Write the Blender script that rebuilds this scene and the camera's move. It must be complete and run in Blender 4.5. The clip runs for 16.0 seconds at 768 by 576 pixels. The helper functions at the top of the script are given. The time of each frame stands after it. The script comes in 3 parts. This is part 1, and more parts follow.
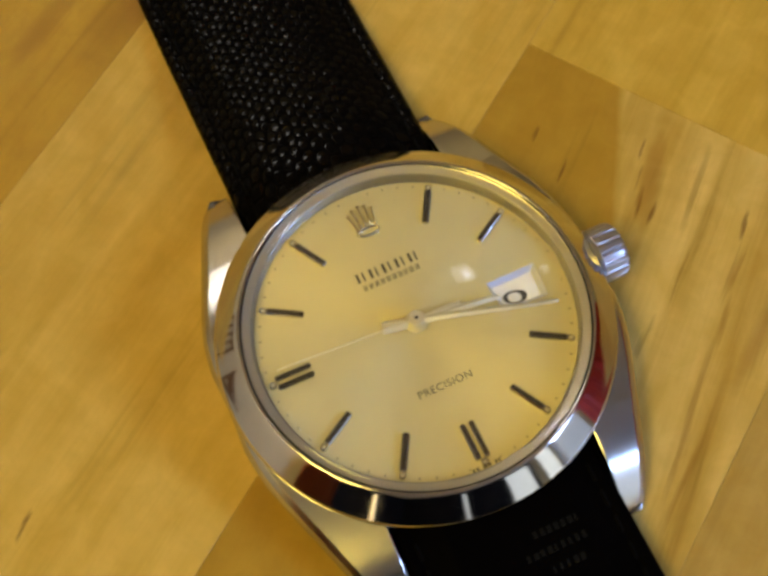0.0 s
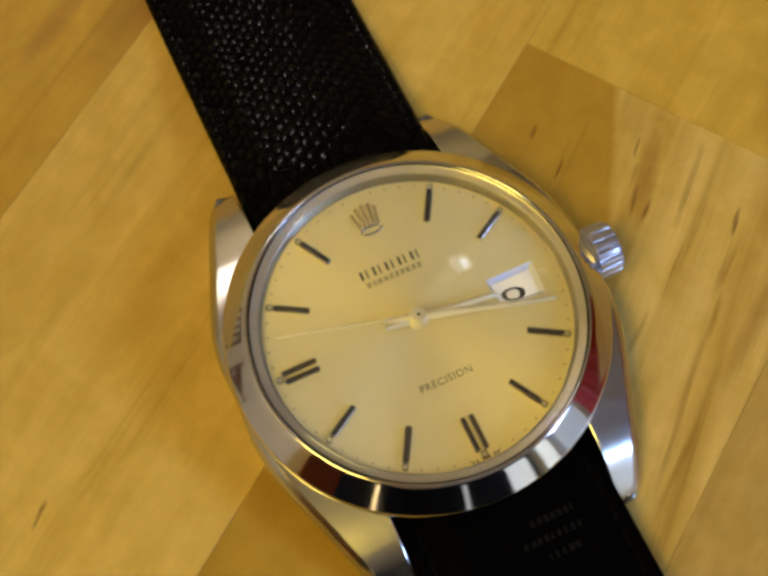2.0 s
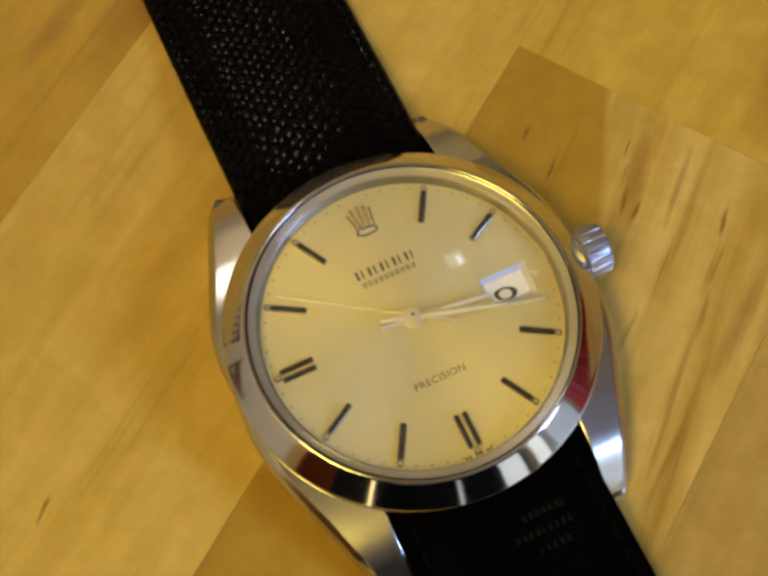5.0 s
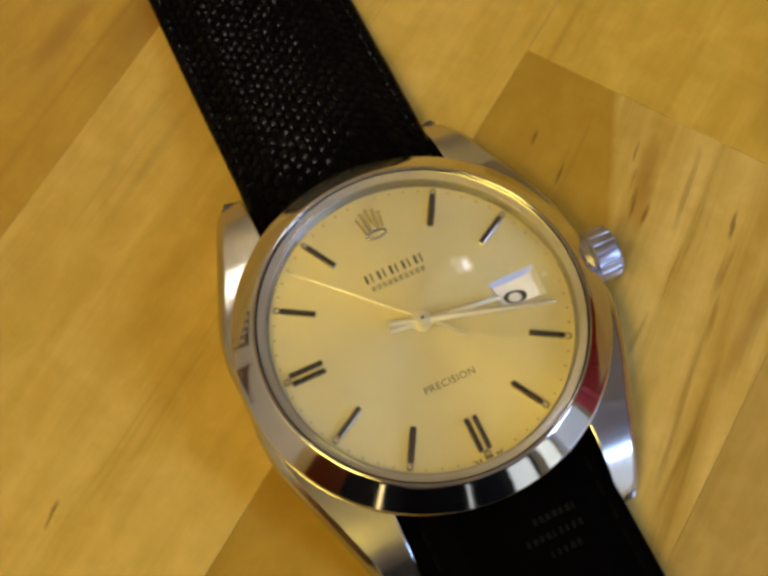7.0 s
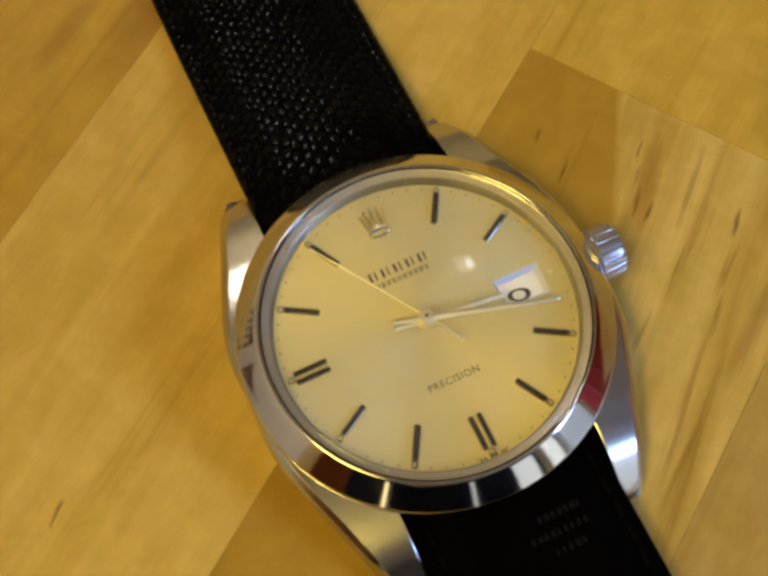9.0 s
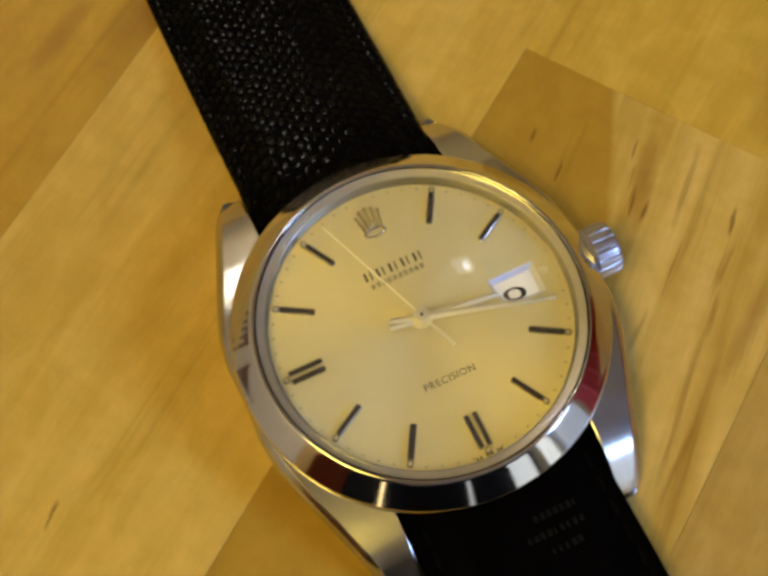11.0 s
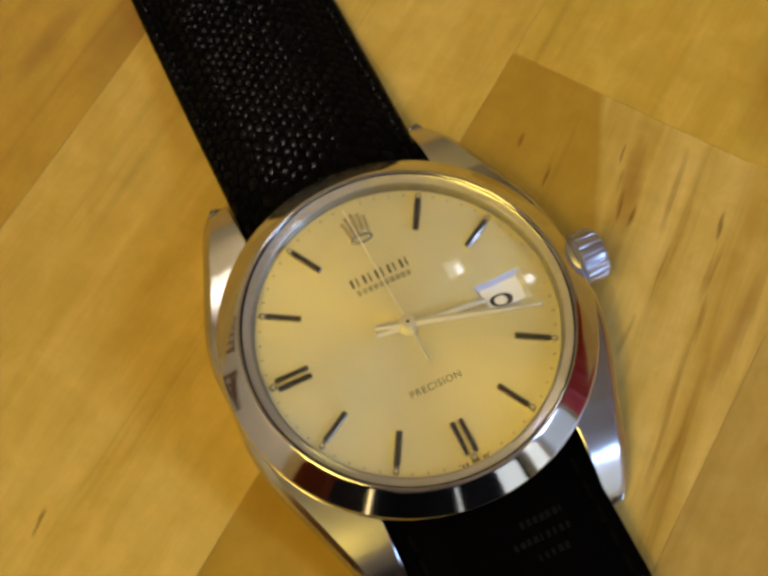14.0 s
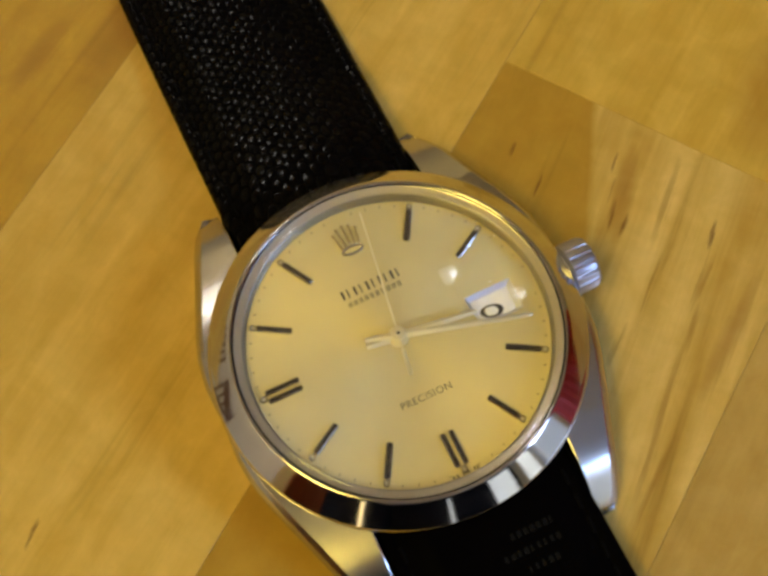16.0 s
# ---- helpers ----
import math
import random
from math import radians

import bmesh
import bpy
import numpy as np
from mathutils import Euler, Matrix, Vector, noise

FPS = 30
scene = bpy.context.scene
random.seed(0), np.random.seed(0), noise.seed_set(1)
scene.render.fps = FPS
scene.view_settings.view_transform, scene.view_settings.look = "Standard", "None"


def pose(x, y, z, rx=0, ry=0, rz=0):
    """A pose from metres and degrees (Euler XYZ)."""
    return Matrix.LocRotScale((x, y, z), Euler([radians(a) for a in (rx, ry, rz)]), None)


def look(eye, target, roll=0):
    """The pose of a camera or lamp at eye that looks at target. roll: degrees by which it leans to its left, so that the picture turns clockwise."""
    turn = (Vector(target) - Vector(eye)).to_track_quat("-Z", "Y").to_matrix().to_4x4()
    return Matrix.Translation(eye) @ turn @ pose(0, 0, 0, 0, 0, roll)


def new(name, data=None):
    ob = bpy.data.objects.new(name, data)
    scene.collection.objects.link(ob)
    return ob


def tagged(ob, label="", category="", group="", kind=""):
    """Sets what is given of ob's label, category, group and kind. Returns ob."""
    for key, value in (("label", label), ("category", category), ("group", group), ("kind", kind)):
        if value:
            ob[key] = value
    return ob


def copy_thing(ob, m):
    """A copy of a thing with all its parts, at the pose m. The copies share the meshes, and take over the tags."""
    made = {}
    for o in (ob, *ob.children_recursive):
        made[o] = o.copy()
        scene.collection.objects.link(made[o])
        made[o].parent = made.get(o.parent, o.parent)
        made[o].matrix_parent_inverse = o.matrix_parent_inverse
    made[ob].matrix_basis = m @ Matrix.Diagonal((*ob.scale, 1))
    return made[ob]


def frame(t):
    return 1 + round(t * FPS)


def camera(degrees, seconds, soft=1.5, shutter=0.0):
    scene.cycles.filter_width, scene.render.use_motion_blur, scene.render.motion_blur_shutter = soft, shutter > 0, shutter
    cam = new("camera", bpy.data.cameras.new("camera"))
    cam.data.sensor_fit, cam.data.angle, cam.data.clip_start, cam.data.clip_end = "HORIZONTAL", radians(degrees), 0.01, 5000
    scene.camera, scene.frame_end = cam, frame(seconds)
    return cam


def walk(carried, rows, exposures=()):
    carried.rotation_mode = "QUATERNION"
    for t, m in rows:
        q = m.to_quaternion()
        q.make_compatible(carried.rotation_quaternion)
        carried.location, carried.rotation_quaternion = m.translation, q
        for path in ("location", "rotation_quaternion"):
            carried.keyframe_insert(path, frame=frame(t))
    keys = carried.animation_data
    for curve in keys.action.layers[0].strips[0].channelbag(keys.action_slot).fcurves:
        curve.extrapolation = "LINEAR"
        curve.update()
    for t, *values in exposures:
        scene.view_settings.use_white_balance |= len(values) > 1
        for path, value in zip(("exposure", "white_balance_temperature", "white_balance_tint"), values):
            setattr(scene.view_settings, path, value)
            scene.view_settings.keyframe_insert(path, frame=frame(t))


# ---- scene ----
S = 0.001
FOV = 34.0
cam = camera(FOV, 16.0, soft=3.4)
PATH = [
    (0.0, (-0.01840, -0.03412, 0.10470), (-0.00102, 0.00421, 0.00650), -0.33),
    (0.5, (-0.01833, -0.03459, 0.10451), (-0.00113, 0.00429, 0.00650), -0.85),
    (1.0, (-0.01840, -0.03388, 0.10541), (-0.00137, 0.00440, 0.00650), -0.73),
    (1.5, (-0.01881, -0.03294, 0.10725), (-0.00151, 0.00436, 0.00650), 0.08),
    (2.0, (-0.01872, -0.03303, 0.10893), (-0.00136, 0.00407, 0.00650), 0.31),
    (2.5, (-0.01860, -0.03302, 0.11060), (-0.00106, 0.00373, 0.00650), 0.61),
    (3.0, (-0.01864, -0.03314, 0.11164), (-0.00089, 0.00358, 0.00650), 0.97),
    (3.5, (-0.01853, -0.03302, 0.11177), (-0.00084, 0.00365, 0.00650), 0.88),
    (4.0, (-0.01848, -0.03272, 0.11182), (-0.00082, 0.00372, 0.00650), 0.99),
    (6.5, (-0.01876, -0.03325, 0.11134), (-0.00143, 0.00444, 0.00650), -0.23),
    (7.0, (-0.01932, -0.03316, 0.11125), (-0.00159, 0.00454, 0.00650), 0.28),
    (7.5, (-0.01935, -0.03281, 0.11156), (-0.00173, 0.00461, 0.00650), 0.21),
    (8.0, (-0.01937, -0.03277, 0.11146), (-0.00186, 0.00462, 0.00650), 0.10),
    (8.5, (-0.01954, -0.03325, 0.11110), (-0.00193, 0.00458, 0.00650), -0.14),
    (9.0, (-0.01964, -0.03332, 0.11112), (-0.00198, 0.00454, 0.00650), -0.05),
    (11.5, (-0.01943, -0.03444, 0.11064), (-0.00153, 0.00426, 0.00650), -0.50),
    (12.0, (-0.01938, -0.03459, 0.11060), (-0.00131, 0.00423, 0.00650), -0.42),
    (12.5, (-0.01905, -0.03472, 0.11036), (-0.00106, 0.00423, 0.00650), -0.61),
    (13.0, (-0.01839, -0.03387, 0.11101), (-0.00080, 0.00425, 0.00650), -0.65),
    (13.5, (-0.01799, -0.03418, 0.11096), (-0.00052, 0.00431, 0.00650), -1.02),
    (14.0, (-0.01760, -0.03405, 0.11106), (-0.00025, 0.00436, 0.00650), -1.11),
    (14.5, (-0.01746, -0.03402, 0.11115), (0.00007, 0.00448, 0.00650), -1.05),
    (15.0, (-0.01699, -0.03407, 0.11128), (0.00040, 0.00459, 0.00650), -1.33),
    (15.5, (-0.01643, -0.03368, 0.11156), (0.00074, 0.00479, 0.00650), -1.57),
    (16.0, (-0.01578, -0.03336, 0.11178), (0.00097, 0.00499, 0.00650), -1.98),
]
walk(cam, [(t, look(eye, target, roll)) for t, eye, target, roll in PATH],
     exposures=[(0.0, 0.0), (16.0, 0.0)])

# ---------------------------------------------------------------- world and lamps
world = bpy.data.worlds.new("sky")
scene.world = world
world.use_nodes = True
wn = world.node_tree
sky = wn.nodes.new("ShaderNodeTexSky")
sky.sky_type = "NISHITA"
sky.sun_disc = False
sky.sun_elevation = radians(28)
sky.sun_rotation = radians(150)
wn.links.new(sky.outputs[0], wn.nodes["Background"].inputs[0])
wn.nodes["Background"].inputs[1].default_value = 0.12


def area_lamp(name, m, sx, sy, watts, colour):
    data = bpy.data.lights.new(name, "AREA")
    data.shape, data.size, data.size_y = "RECTANGLE", sx, sy
    data.energy, data.color = watts, colour
    ob = new(name, data)
    ob.matrix_world = m
    return ob


ROOF = 2.10                                            # ceiling above the table
SPOTS = ((0.742, 0.885, ROOF - 0.01), (-0.18, 2.03, ROOF - 0.01))      # small flush ceiling lights
WINDOW_Y, WINDOW_Z = (-2.32, -1.36), (-0.15, 1.80)
WALL_X = 1.75
WARM = (1.0, 0.80, 0.36)
# added fill strips behind boards, which wash the unseen walls with warm light
WALL_FILLS = (("north", (-0.1, 1.96, 1.72), (-0.1, 2.2, 0.9), 3.3, 8.0),
         ("west", (-1.62, 0.45, 1.60), (-2.0, 0.45, 0.8), 2.9, 10.0))
for side, eye, target, long_side, watts in WALL_FILLS:
    area_lamp("wall_fill_" + side, look(eye, target), long_side, 0.06, watts, WARM)
area_lamp("window_daylight", look((WALL_X + 0.05, -1.78, 1.38), (0, -0.9, 0.35)), 0.62, 0.66, 45.0, (0.29, 0.46, 0.90))
CEILING_LAMP = (-1.25, -0.45, 2.02)
area_lamp("ceiling_lamp_light", look(CEILING_LAMP, (CEILING_LAMP[0], CEILING_LAMP[1], 0)), 0.9, 0.9, 28.8, (1.0, 0.75, 0.155))


# ---------------------------------------------------------------- helpers
def mesh_of(name, bm, material, smooth=False):
    me = bpy.data.meshes.new(name)
    bm.normal_update()
    bm.to_mesh(me)
    bm.free()
    me.materials.append(material)
    if smooth:
        for p in me.polygons:
            p.use_smooth = True
    return me


def part(name, bm, material, parent, label="", smooth=False):
    ob = new(name, mesh_of(name, bm, material, smooth))
    ob.parent = parent
    if label:
        tagged(ob, label)
    return ob


def auto_smooth(ob, degrees=35):
    me = ob.data
    bm = bmesh.new()
    bm.from_mesh(me)
    for f in bm.faces:
        f.smooth = True
    for e in bm.edges:
        e.smooth = len(e.link_faces) == 2 and e.calc_face_angle(0) < radians(degrees)
    bm.to_mesh(me)
    bm.free()
    return ob


def box(bm, x0, x1, y0, y1, z0, z1, bevel=0.0, m=None, segments=2):
    """A box in millimetres with rounded edges."""
    made = bmesh.ops.create_cube(bm, size=1)["verts"]
    for v in made:
        v.co = Vector((x0 + (v.co.x + .5) * (x1 - x0), y0 + (v.co.y + .5) * (y1 - y0), z0 + (v.co.z + .5) * (z1 - z0))) * S
    if bevel:
        edges = list({e for v in made for e in v.link_edges})
        out = bmesh.ops.bevel(bm, geom=edges, offset=bevel * S, segments=segments, affect="EDGES", profile=0.5)
        made = list({v for f in out["faces"] for v in f.verts} | {v for v in made if v.is_valid})
    if m is not None:
        bmesh.ops.transform(bm, matrix=m, verts=made)
    return made


def lathe(bm, profile, steps=96, closed=False, centre=(0, 0), flute=None):
    """Turns a profile of (radius, height), in millimetres, round the upright axis."""
    rings = []
    for r, z in profile:
        if r < 1e-6:
            rings.append([bm.verts.new((centre[0] * S, centre[1] * S, z * S))])
            continue
        ring = []
        for k in range(steps):
            a = 2 * math.pi * k / steps
            rr = r + (flute(a, r, z) if flute else 0)
            ring.append(bm.verts.new(((centre[0] + rr * math.cos(a)) * S, (centre[1] + rr * math.sin(a)) * S, z * S)))
        rings.append(ring)
    pairs = list(zip(rings, rings[1:]))
    if closed:
        pairs.append((rings[-1], rings[0]))
    for a, b in pairs:
        for k in range(steps):
            n = (k + 1) % steps
            if len(a) == 1 and len(b) == 1:
                continue
            if len(a) == 1:
                bm.faces.new((a[0], b[n], b[k]))
            elif len(b) == 1:
                bm.faces.new((a[k], a[n], b[0]))
            else:
                bm.faces.new((a[k], a[n], b[n], b[k]))
    bmesh.ops.recalc_face_normals(bm, faces=bm.faces[:])
    return bm


def clock(degrees, r, z=0.0):
    """A point at an angle clockwise from twelve, in millimetres."""
    a = radians(degrees)
    return Vector((r * math.sin(a), r * math.cos(a), z))


def turned(degrees, x=0, y=0, z=0):
    return Matrix.Rotation(radians(-degrees), 4, "Z") @ Matrix.Translation((x * S, y * S, z * S))


# ---------------------------------------------------------------- materials
def material(name):
    mat = bpy.data.materials.new(name)
    mat.use_nodes = True
    nt = mat.node_tree
    return mat, nt, nt.nodes["Principled BSDF"]


def node(nt, kind, inputs=None, **settings):
    n = nt.nodes.new(kind)
    for key, value in settings.items():
        setattr(n, key, value)
    for key, value in (inputs or {}).items():
        if isinstance(value, bpy.types.NodeSocket):
            nt.links.new(value, n.inputs[key])
        else:
            n.inputs[key].default_value = value
    return n


def math_node(nt, op, a, b=0.0, c=0.0, clamp=False):
    return node(nt, "ShaderNodeMath", {0: a, 1: b, 2: c}, operation=op, use_clamp=clamp).outputs[0]


def mix_colour(nt, factor, a, b, blend="MIX"):
    n = nt.nodes.new("ShaderNodeMix")
    n.data_type, n.blend_type = "RGBA", blend
    for key, value in ((0, factor), (6, a), (7, b)):
        if isinstance(value, bpy.types.NodeSocket):
            nt.links.new(value, n.inputs[key])
        else:
            n.inputs[key].default_value = value
    return n.outputs[2]


def ramp(nt, value, stops):
    n = node(nt, "ShaderNodeValToRGB", {0: value})
    els = n.color_ramp.elements
    while len(els) < len(stops):
        els.new(0.5)
    for el, (at, col) in zip(els, stops):
        el.position = at
        el.color = col if len(col) == 4 else (*col, 1)
    return n.outputs[0]


def coords(nt, scale=(1, 1, 1), where="Object"):
    tc = node(nt, "ShaderNodeTexCoord")
    return node(nt, "ShaderNodeMapping", {"Vector": tc.outputs[where], "Scale": scale}).outputs[0]


def noise_tex(nt, vector, scale, detail=4, rough=0.55, distortion=0.0):
    return node(nt, "ShaderNodeTexNoise", {"Vector": vector, "Scale": scale, "Detail": detail, "Roughness": rough, "Distortion": distortion}).outputs[0]


def bump(nt, height, strength, distance, bsdf):
    b = node(nt, "ShaderNodeBump", {"Height": height, "Strength": strength, "Distance": distance})
    nt.links.new(b.outputs[0], bsdf.inputs["Normal"])
    return b


def metal(name, colour, rough, brushed=None, grain=0.15):
    mat, nt, p = material(name)
    p.inputs["Metallic"].default_value = 1
    v = coords(nt)
    n = noise_tex(nt, v, 900, 3)
    dirt = noise_tex(nt, v, 160, 4)
    p.inputs["Base Color"].default_value = (*colour, 1)
    nt.links.new(mix_colour(nt, dirt, (*[c * .9 for c in colour], 1), (*colour, 1)), p.inputs["Base Color"])
    if brushed:
        streak = noise_tex(nt, coords(nt, brushed), 1, 4, 0.7)
        nt.links.new(math_node(nt, "MULTIPLY_ADD", streak, grain, rough), p.inputs["Roughness"])
        bump(nt, streak, 0.03, 0.00002, p)
    else:
        nt.links.new(math_node(nt, "MULTIPLY_ADD", n, 0.05, rough), p.inputs["Roughness"])
    return mat


def wood(name, light, dark, figure=0.5, band=None, flecks=(), seed=0.0, veins=0.45, lean=0.0):
    """Varnished strip of birch; x runs along the grain. band: (v, slope, width, amount) of a darker heart stripe.
    flecks: (x, y, length, width, turn) of small dark pith marks."""
    mat, nt, p = material(name)
    tc = node(nt, "ShaderNodeTexCoord").outputs["Object"]
    rnd = node(nt, "ShaderNodeObjectInfo").outputs["Random"]
    shift = node(nt, "ShaderNodeCombineXYZ", {0: math_node(nt, "MULTIPLY", rnd, 3.0), 1: math_node(nt, "MULTIPLY", rnd, 7.0), 2: seed}).outputs[0]
    v = node(nt, "ShaderNodeVectorMath", {0: tc, 1: shift}, operation="ADD").outputs[0]
    if lean:
        v = node(nt, "ShaderNodeMapping", {"Vector": v, "Rotation": (0, 0, radians(-lean))}).outputs[0]

    def along(sx, sy, scale=1, detail=4, rough=0.6, dist=0.0):
        m = node(nt, "ShaderNodeMapping", {"Vector": v, "Scale": (sx, sy, sy)}).outputs[0]
        return noise_tex(nt, m, scale, detail, rough, dist)

    broad = along(9, 75, 1, 3, 0.5, 0.6)
    rings = along(14, 330, 1, 4, 0.6, 0.4)
    fine = along(110, 2600, 1, 3, 0.7)
    cross = along(500, 160, 1, 3, 0.6)
    blot = along(55, 60, 1, 3, 0.5)
    f = math_node(nt, "ADD", math_node(nt, "MULTIPLY", broad, 0.45), math_node(nt, "MULTIPLY", rings, 0.55))
    tone = ramp(nt, f, [(0.43, (0, 0, 0)), (0.57, (1, 1, 1))])
    amount = math_node(nt, "MULTIPLY", tone, figure)
    sep = node(nt, "ShaderNodeSeparateXYZ", {0: tc})
    if band:
        at, slope, width, much = band
        d = math_node(nt, "SUBTRACT", sep.outputs[1], math_node(nt, "MULTIPLY_ADD", sep.outputs[0], slope, at))
        d = math_node(nt, "ADD", d, math_node(nt, "MULTIPLY_ADD", broad, 0.004, -0.002))
        edge = math_node(nt, "MULTIPLY_ADD", d, 1 / width, 0.5, clamp=True)
        amount = math_node(nt, "MAXIMUM", amount, math_node(nt, "MULTIPLY", edge, much))
    col = mix_colour(nt, amount, (*light, 1), (*dark, 1))
    col = mix_colour(nt, math_node(nt, "MULTIPLY", math_node(nt, "SUBTRACT", blot, 0.3), 0.5, clamp=True), col, (*[c * 0.80 for c in dark], 1))
    mottle = along(210, 300, 1, 4, 0.6, 0.5)
    col = mix_colour(nt, math_node(nt, "MULTIPLY_ADD", mottle, 2.2, -0.85, clamp=True), mix_colour(nt, 1.0, col, (0.88, 0.84, 0.66, 1), "MULTIPLY"), mix_colour(nt, 1.0, col, (1.07, 1.07, 1.14, 1), "MULTIPLY"))
    streak = ramp(nt, rings, [(0.60, (0, 0, 0)), (0.74, (1, 1, 1))])
    col = mix_colour(nt, math_node(nt, "MULTIPLY", streak, veins), col, (*[c * 0.55 for c in dark], 1))
    col = mix_colour(nt, math_node(nt, "MULTIPLY_ADD", fine, 0.55, -0.12, clamp=True), col, mix_colour(nt, 1.0, col, (0.80, 0.74, 0.66, 1), "MULTIPLY"))
    col = mix_colour(nt, math_node(nt, "MULTIPLY_ADD", cross, 0.9, -0.30, clamp=True), col, mix_colour(nt, 1.0, col, (1.18, 1.20, 1.35, 1), "MULTIPLY"))
    for fx, fy, fl, fw, turn in flecks:
        c, s_ = math.cos(radians(turn)), math.sin(radians(turn))
        dx = math_node(nt, "SUBTRACT", sep.outputs[0], fx)
        dy = math_node(nt, "SUBTRACT", math_node(nt, "MULTIPLY_ADD", fine, 0.0012, sep.outputs[1]), fy + 0.0006)
        a = math_node(nt, "MULTIPLY", math_node(nt, "ADD", math_node(nt, "MULTIPLY", dx, c), math_node(nt, "MULTIPLY", dy, s_)), 1 / fl)
        b = math_node(nt, "MULTIPLY", math_node(nt, "SUBTRACT", math_node(nt, "MULTIPLY", dy, c), math_node(nt, "MULTIPLY", dx, s_)), 1 / fw)
        rr = math_node(nt, "ADD", math_node(nt, "MULTIPLY", a, a), math_node(nt, "MULTIPLY", b, b))
        mask = math_node(nt, "SUBTRACT", 1.0, rr, clamp=True)
        col = mix_colour(nt, math_node(nt, "MULTIPLY", mask, 0.75 if fl < 0.0025 else 0.5), col, (0.14, 0.045, 0.006, 1) if fl < 0.0025 else (0.27, 0.125, 0.012, 1))
    tint = math_node(nt, "MULTIPLY_ADD", rnd, 0.24, 0.88)
    g = node(nt, "ShaderNodeCombineColor", {0: tint, 1: math_node(nt, "MULTIPLY", tint, 0.985), 2: math_node(nt, "MULTIPLY", tint, 0.46)}).outputs[0]
    nt.links.new(mix_colour(nt, 1.0, col, g, "MULTIPLY"), p.inputs["Base Color"])
    nt.links.new(math_node(nt, "MULTIPLY_ADD", fine, 0.18, 0.36), p.inputs["Roughness"])
    p.inputs["Specular IOR Level"].default_value = 0.4
    bump(nt, math_node(nt, "ADD", fine, rings), 0.25, 0.00006, p)
    return mat


def plain(name, colour, rough, scale=30, vary=0.12, spec=0.5):
    mat, nt, p = material(name)
    n = noise_tex(nt, coords(nt), scale, 5)
    nt.links.new(mix_colour(nt, n, (*[c * (1 - vary) for c in colour], 1), (*[min(1, c * (1 + vary)) for c in colour], 1)), p.inputs["Base Color"])
    nt.links.new(math_node(nt, "MULTIPLY_ADD", n, 0.12, rough - 0.06), p.inputs["Roughness"])
    p.inputs["Specular IOR Level"].default_value = spec
    bump(nt, noise_tex(nt, coords(nt), scale * 8, 3), 0.08, 0.001, p)
    return mat


def dial_material():
    """Silvered dial with a sunray brush: fine streaks that run out from the middle."""
    mat, nt, p = material("silvered_sunray_dial")
    tc = node(nt, "ShaderNodeTexCoord").outputs["Object"]
    sep = node(nt, "ShaderNodeSeparateXYZ", {0: tc})
    ang = math_node(nt, "ARCTAN2", sep.outputs[1], sep.outputs[0])
    ray = node(nt, "ShaderNodeCombineXYZ", {0: math_node(nt, "COSINE", ang), 1: math_node(nt, "SINE", ang), 2: 0.0}).outputs[0]
    streak = noise_tex(nt, ray, 60, 4, 0.7)
    stain = noise_tex(nt, tc, 220, 4, 0.6)
    col = mix_colour(nt, stain, (0.69, 0.58, 0.255, 1), (0.77, 0.66, 0.31, 1))
    nt.links.new(mix_colour(nt, math_node(nt, "MULTIPLY", streak, 0.25), col, (0.77, 0.68, 0.41, 1)), p.inputs["Base Color"])
    p.inputs["Metallic"].default_value = 0.55
    nt.links.new(math_node(nt, "MULTIPLY_ADD", streak, 0.12, 0.40), p.inputs["Roughness"])
    p.inputs["Coat Weight"].default_value = 1.0
    p.inputs["Coat Roughness"].default_value = 0.04
    p.inputs["Coat IOR"].default_value = 1.8
    p.inputs["Anisotropic"].default_value = 0.6
    tan = node(nt, "ShaderNodeTangent", direction_type="RADIAL", axis="Z")
    nt.links.new(tan.outputs[0], p.inputs["Tangent"])
    return mat


def clear_material(name, tint=(1, 1, 1), ior=1.49):
    mat, nt, p = material(name)
    p.inputs["Base Color"].default_value = (*tint, 1)
    p.inputs["Transmission Weight"].default_value = 1
    p.inputs["IOR"].default_value = ior
    p.inputs["Roughness"].default_value = 0.0
    return mat


def leather_material():
    mat, nt, p = material("black_leather")
    v = coords(nt)
    n = noise_tex(nt, v, 700, 4)
    big = noise_tex(nt, v, 90, 3)
    nt.links.new(mix_colour(nt, big, (0.0010, 0.0009, 0.0009, 1), (0.0025, 0.0020, 0.0020, 1)), p.inputs["Base Color"])
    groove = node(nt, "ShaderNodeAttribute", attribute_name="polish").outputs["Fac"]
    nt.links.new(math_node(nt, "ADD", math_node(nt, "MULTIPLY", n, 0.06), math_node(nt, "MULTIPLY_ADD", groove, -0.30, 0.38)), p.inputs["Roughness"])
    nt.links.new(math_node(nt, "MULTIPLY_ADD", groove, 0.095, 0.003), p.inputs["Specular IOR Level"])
    bump(nt, noise_tex(nt, v, 4200, 3), 0.10, 0.00005, p)
    return mat


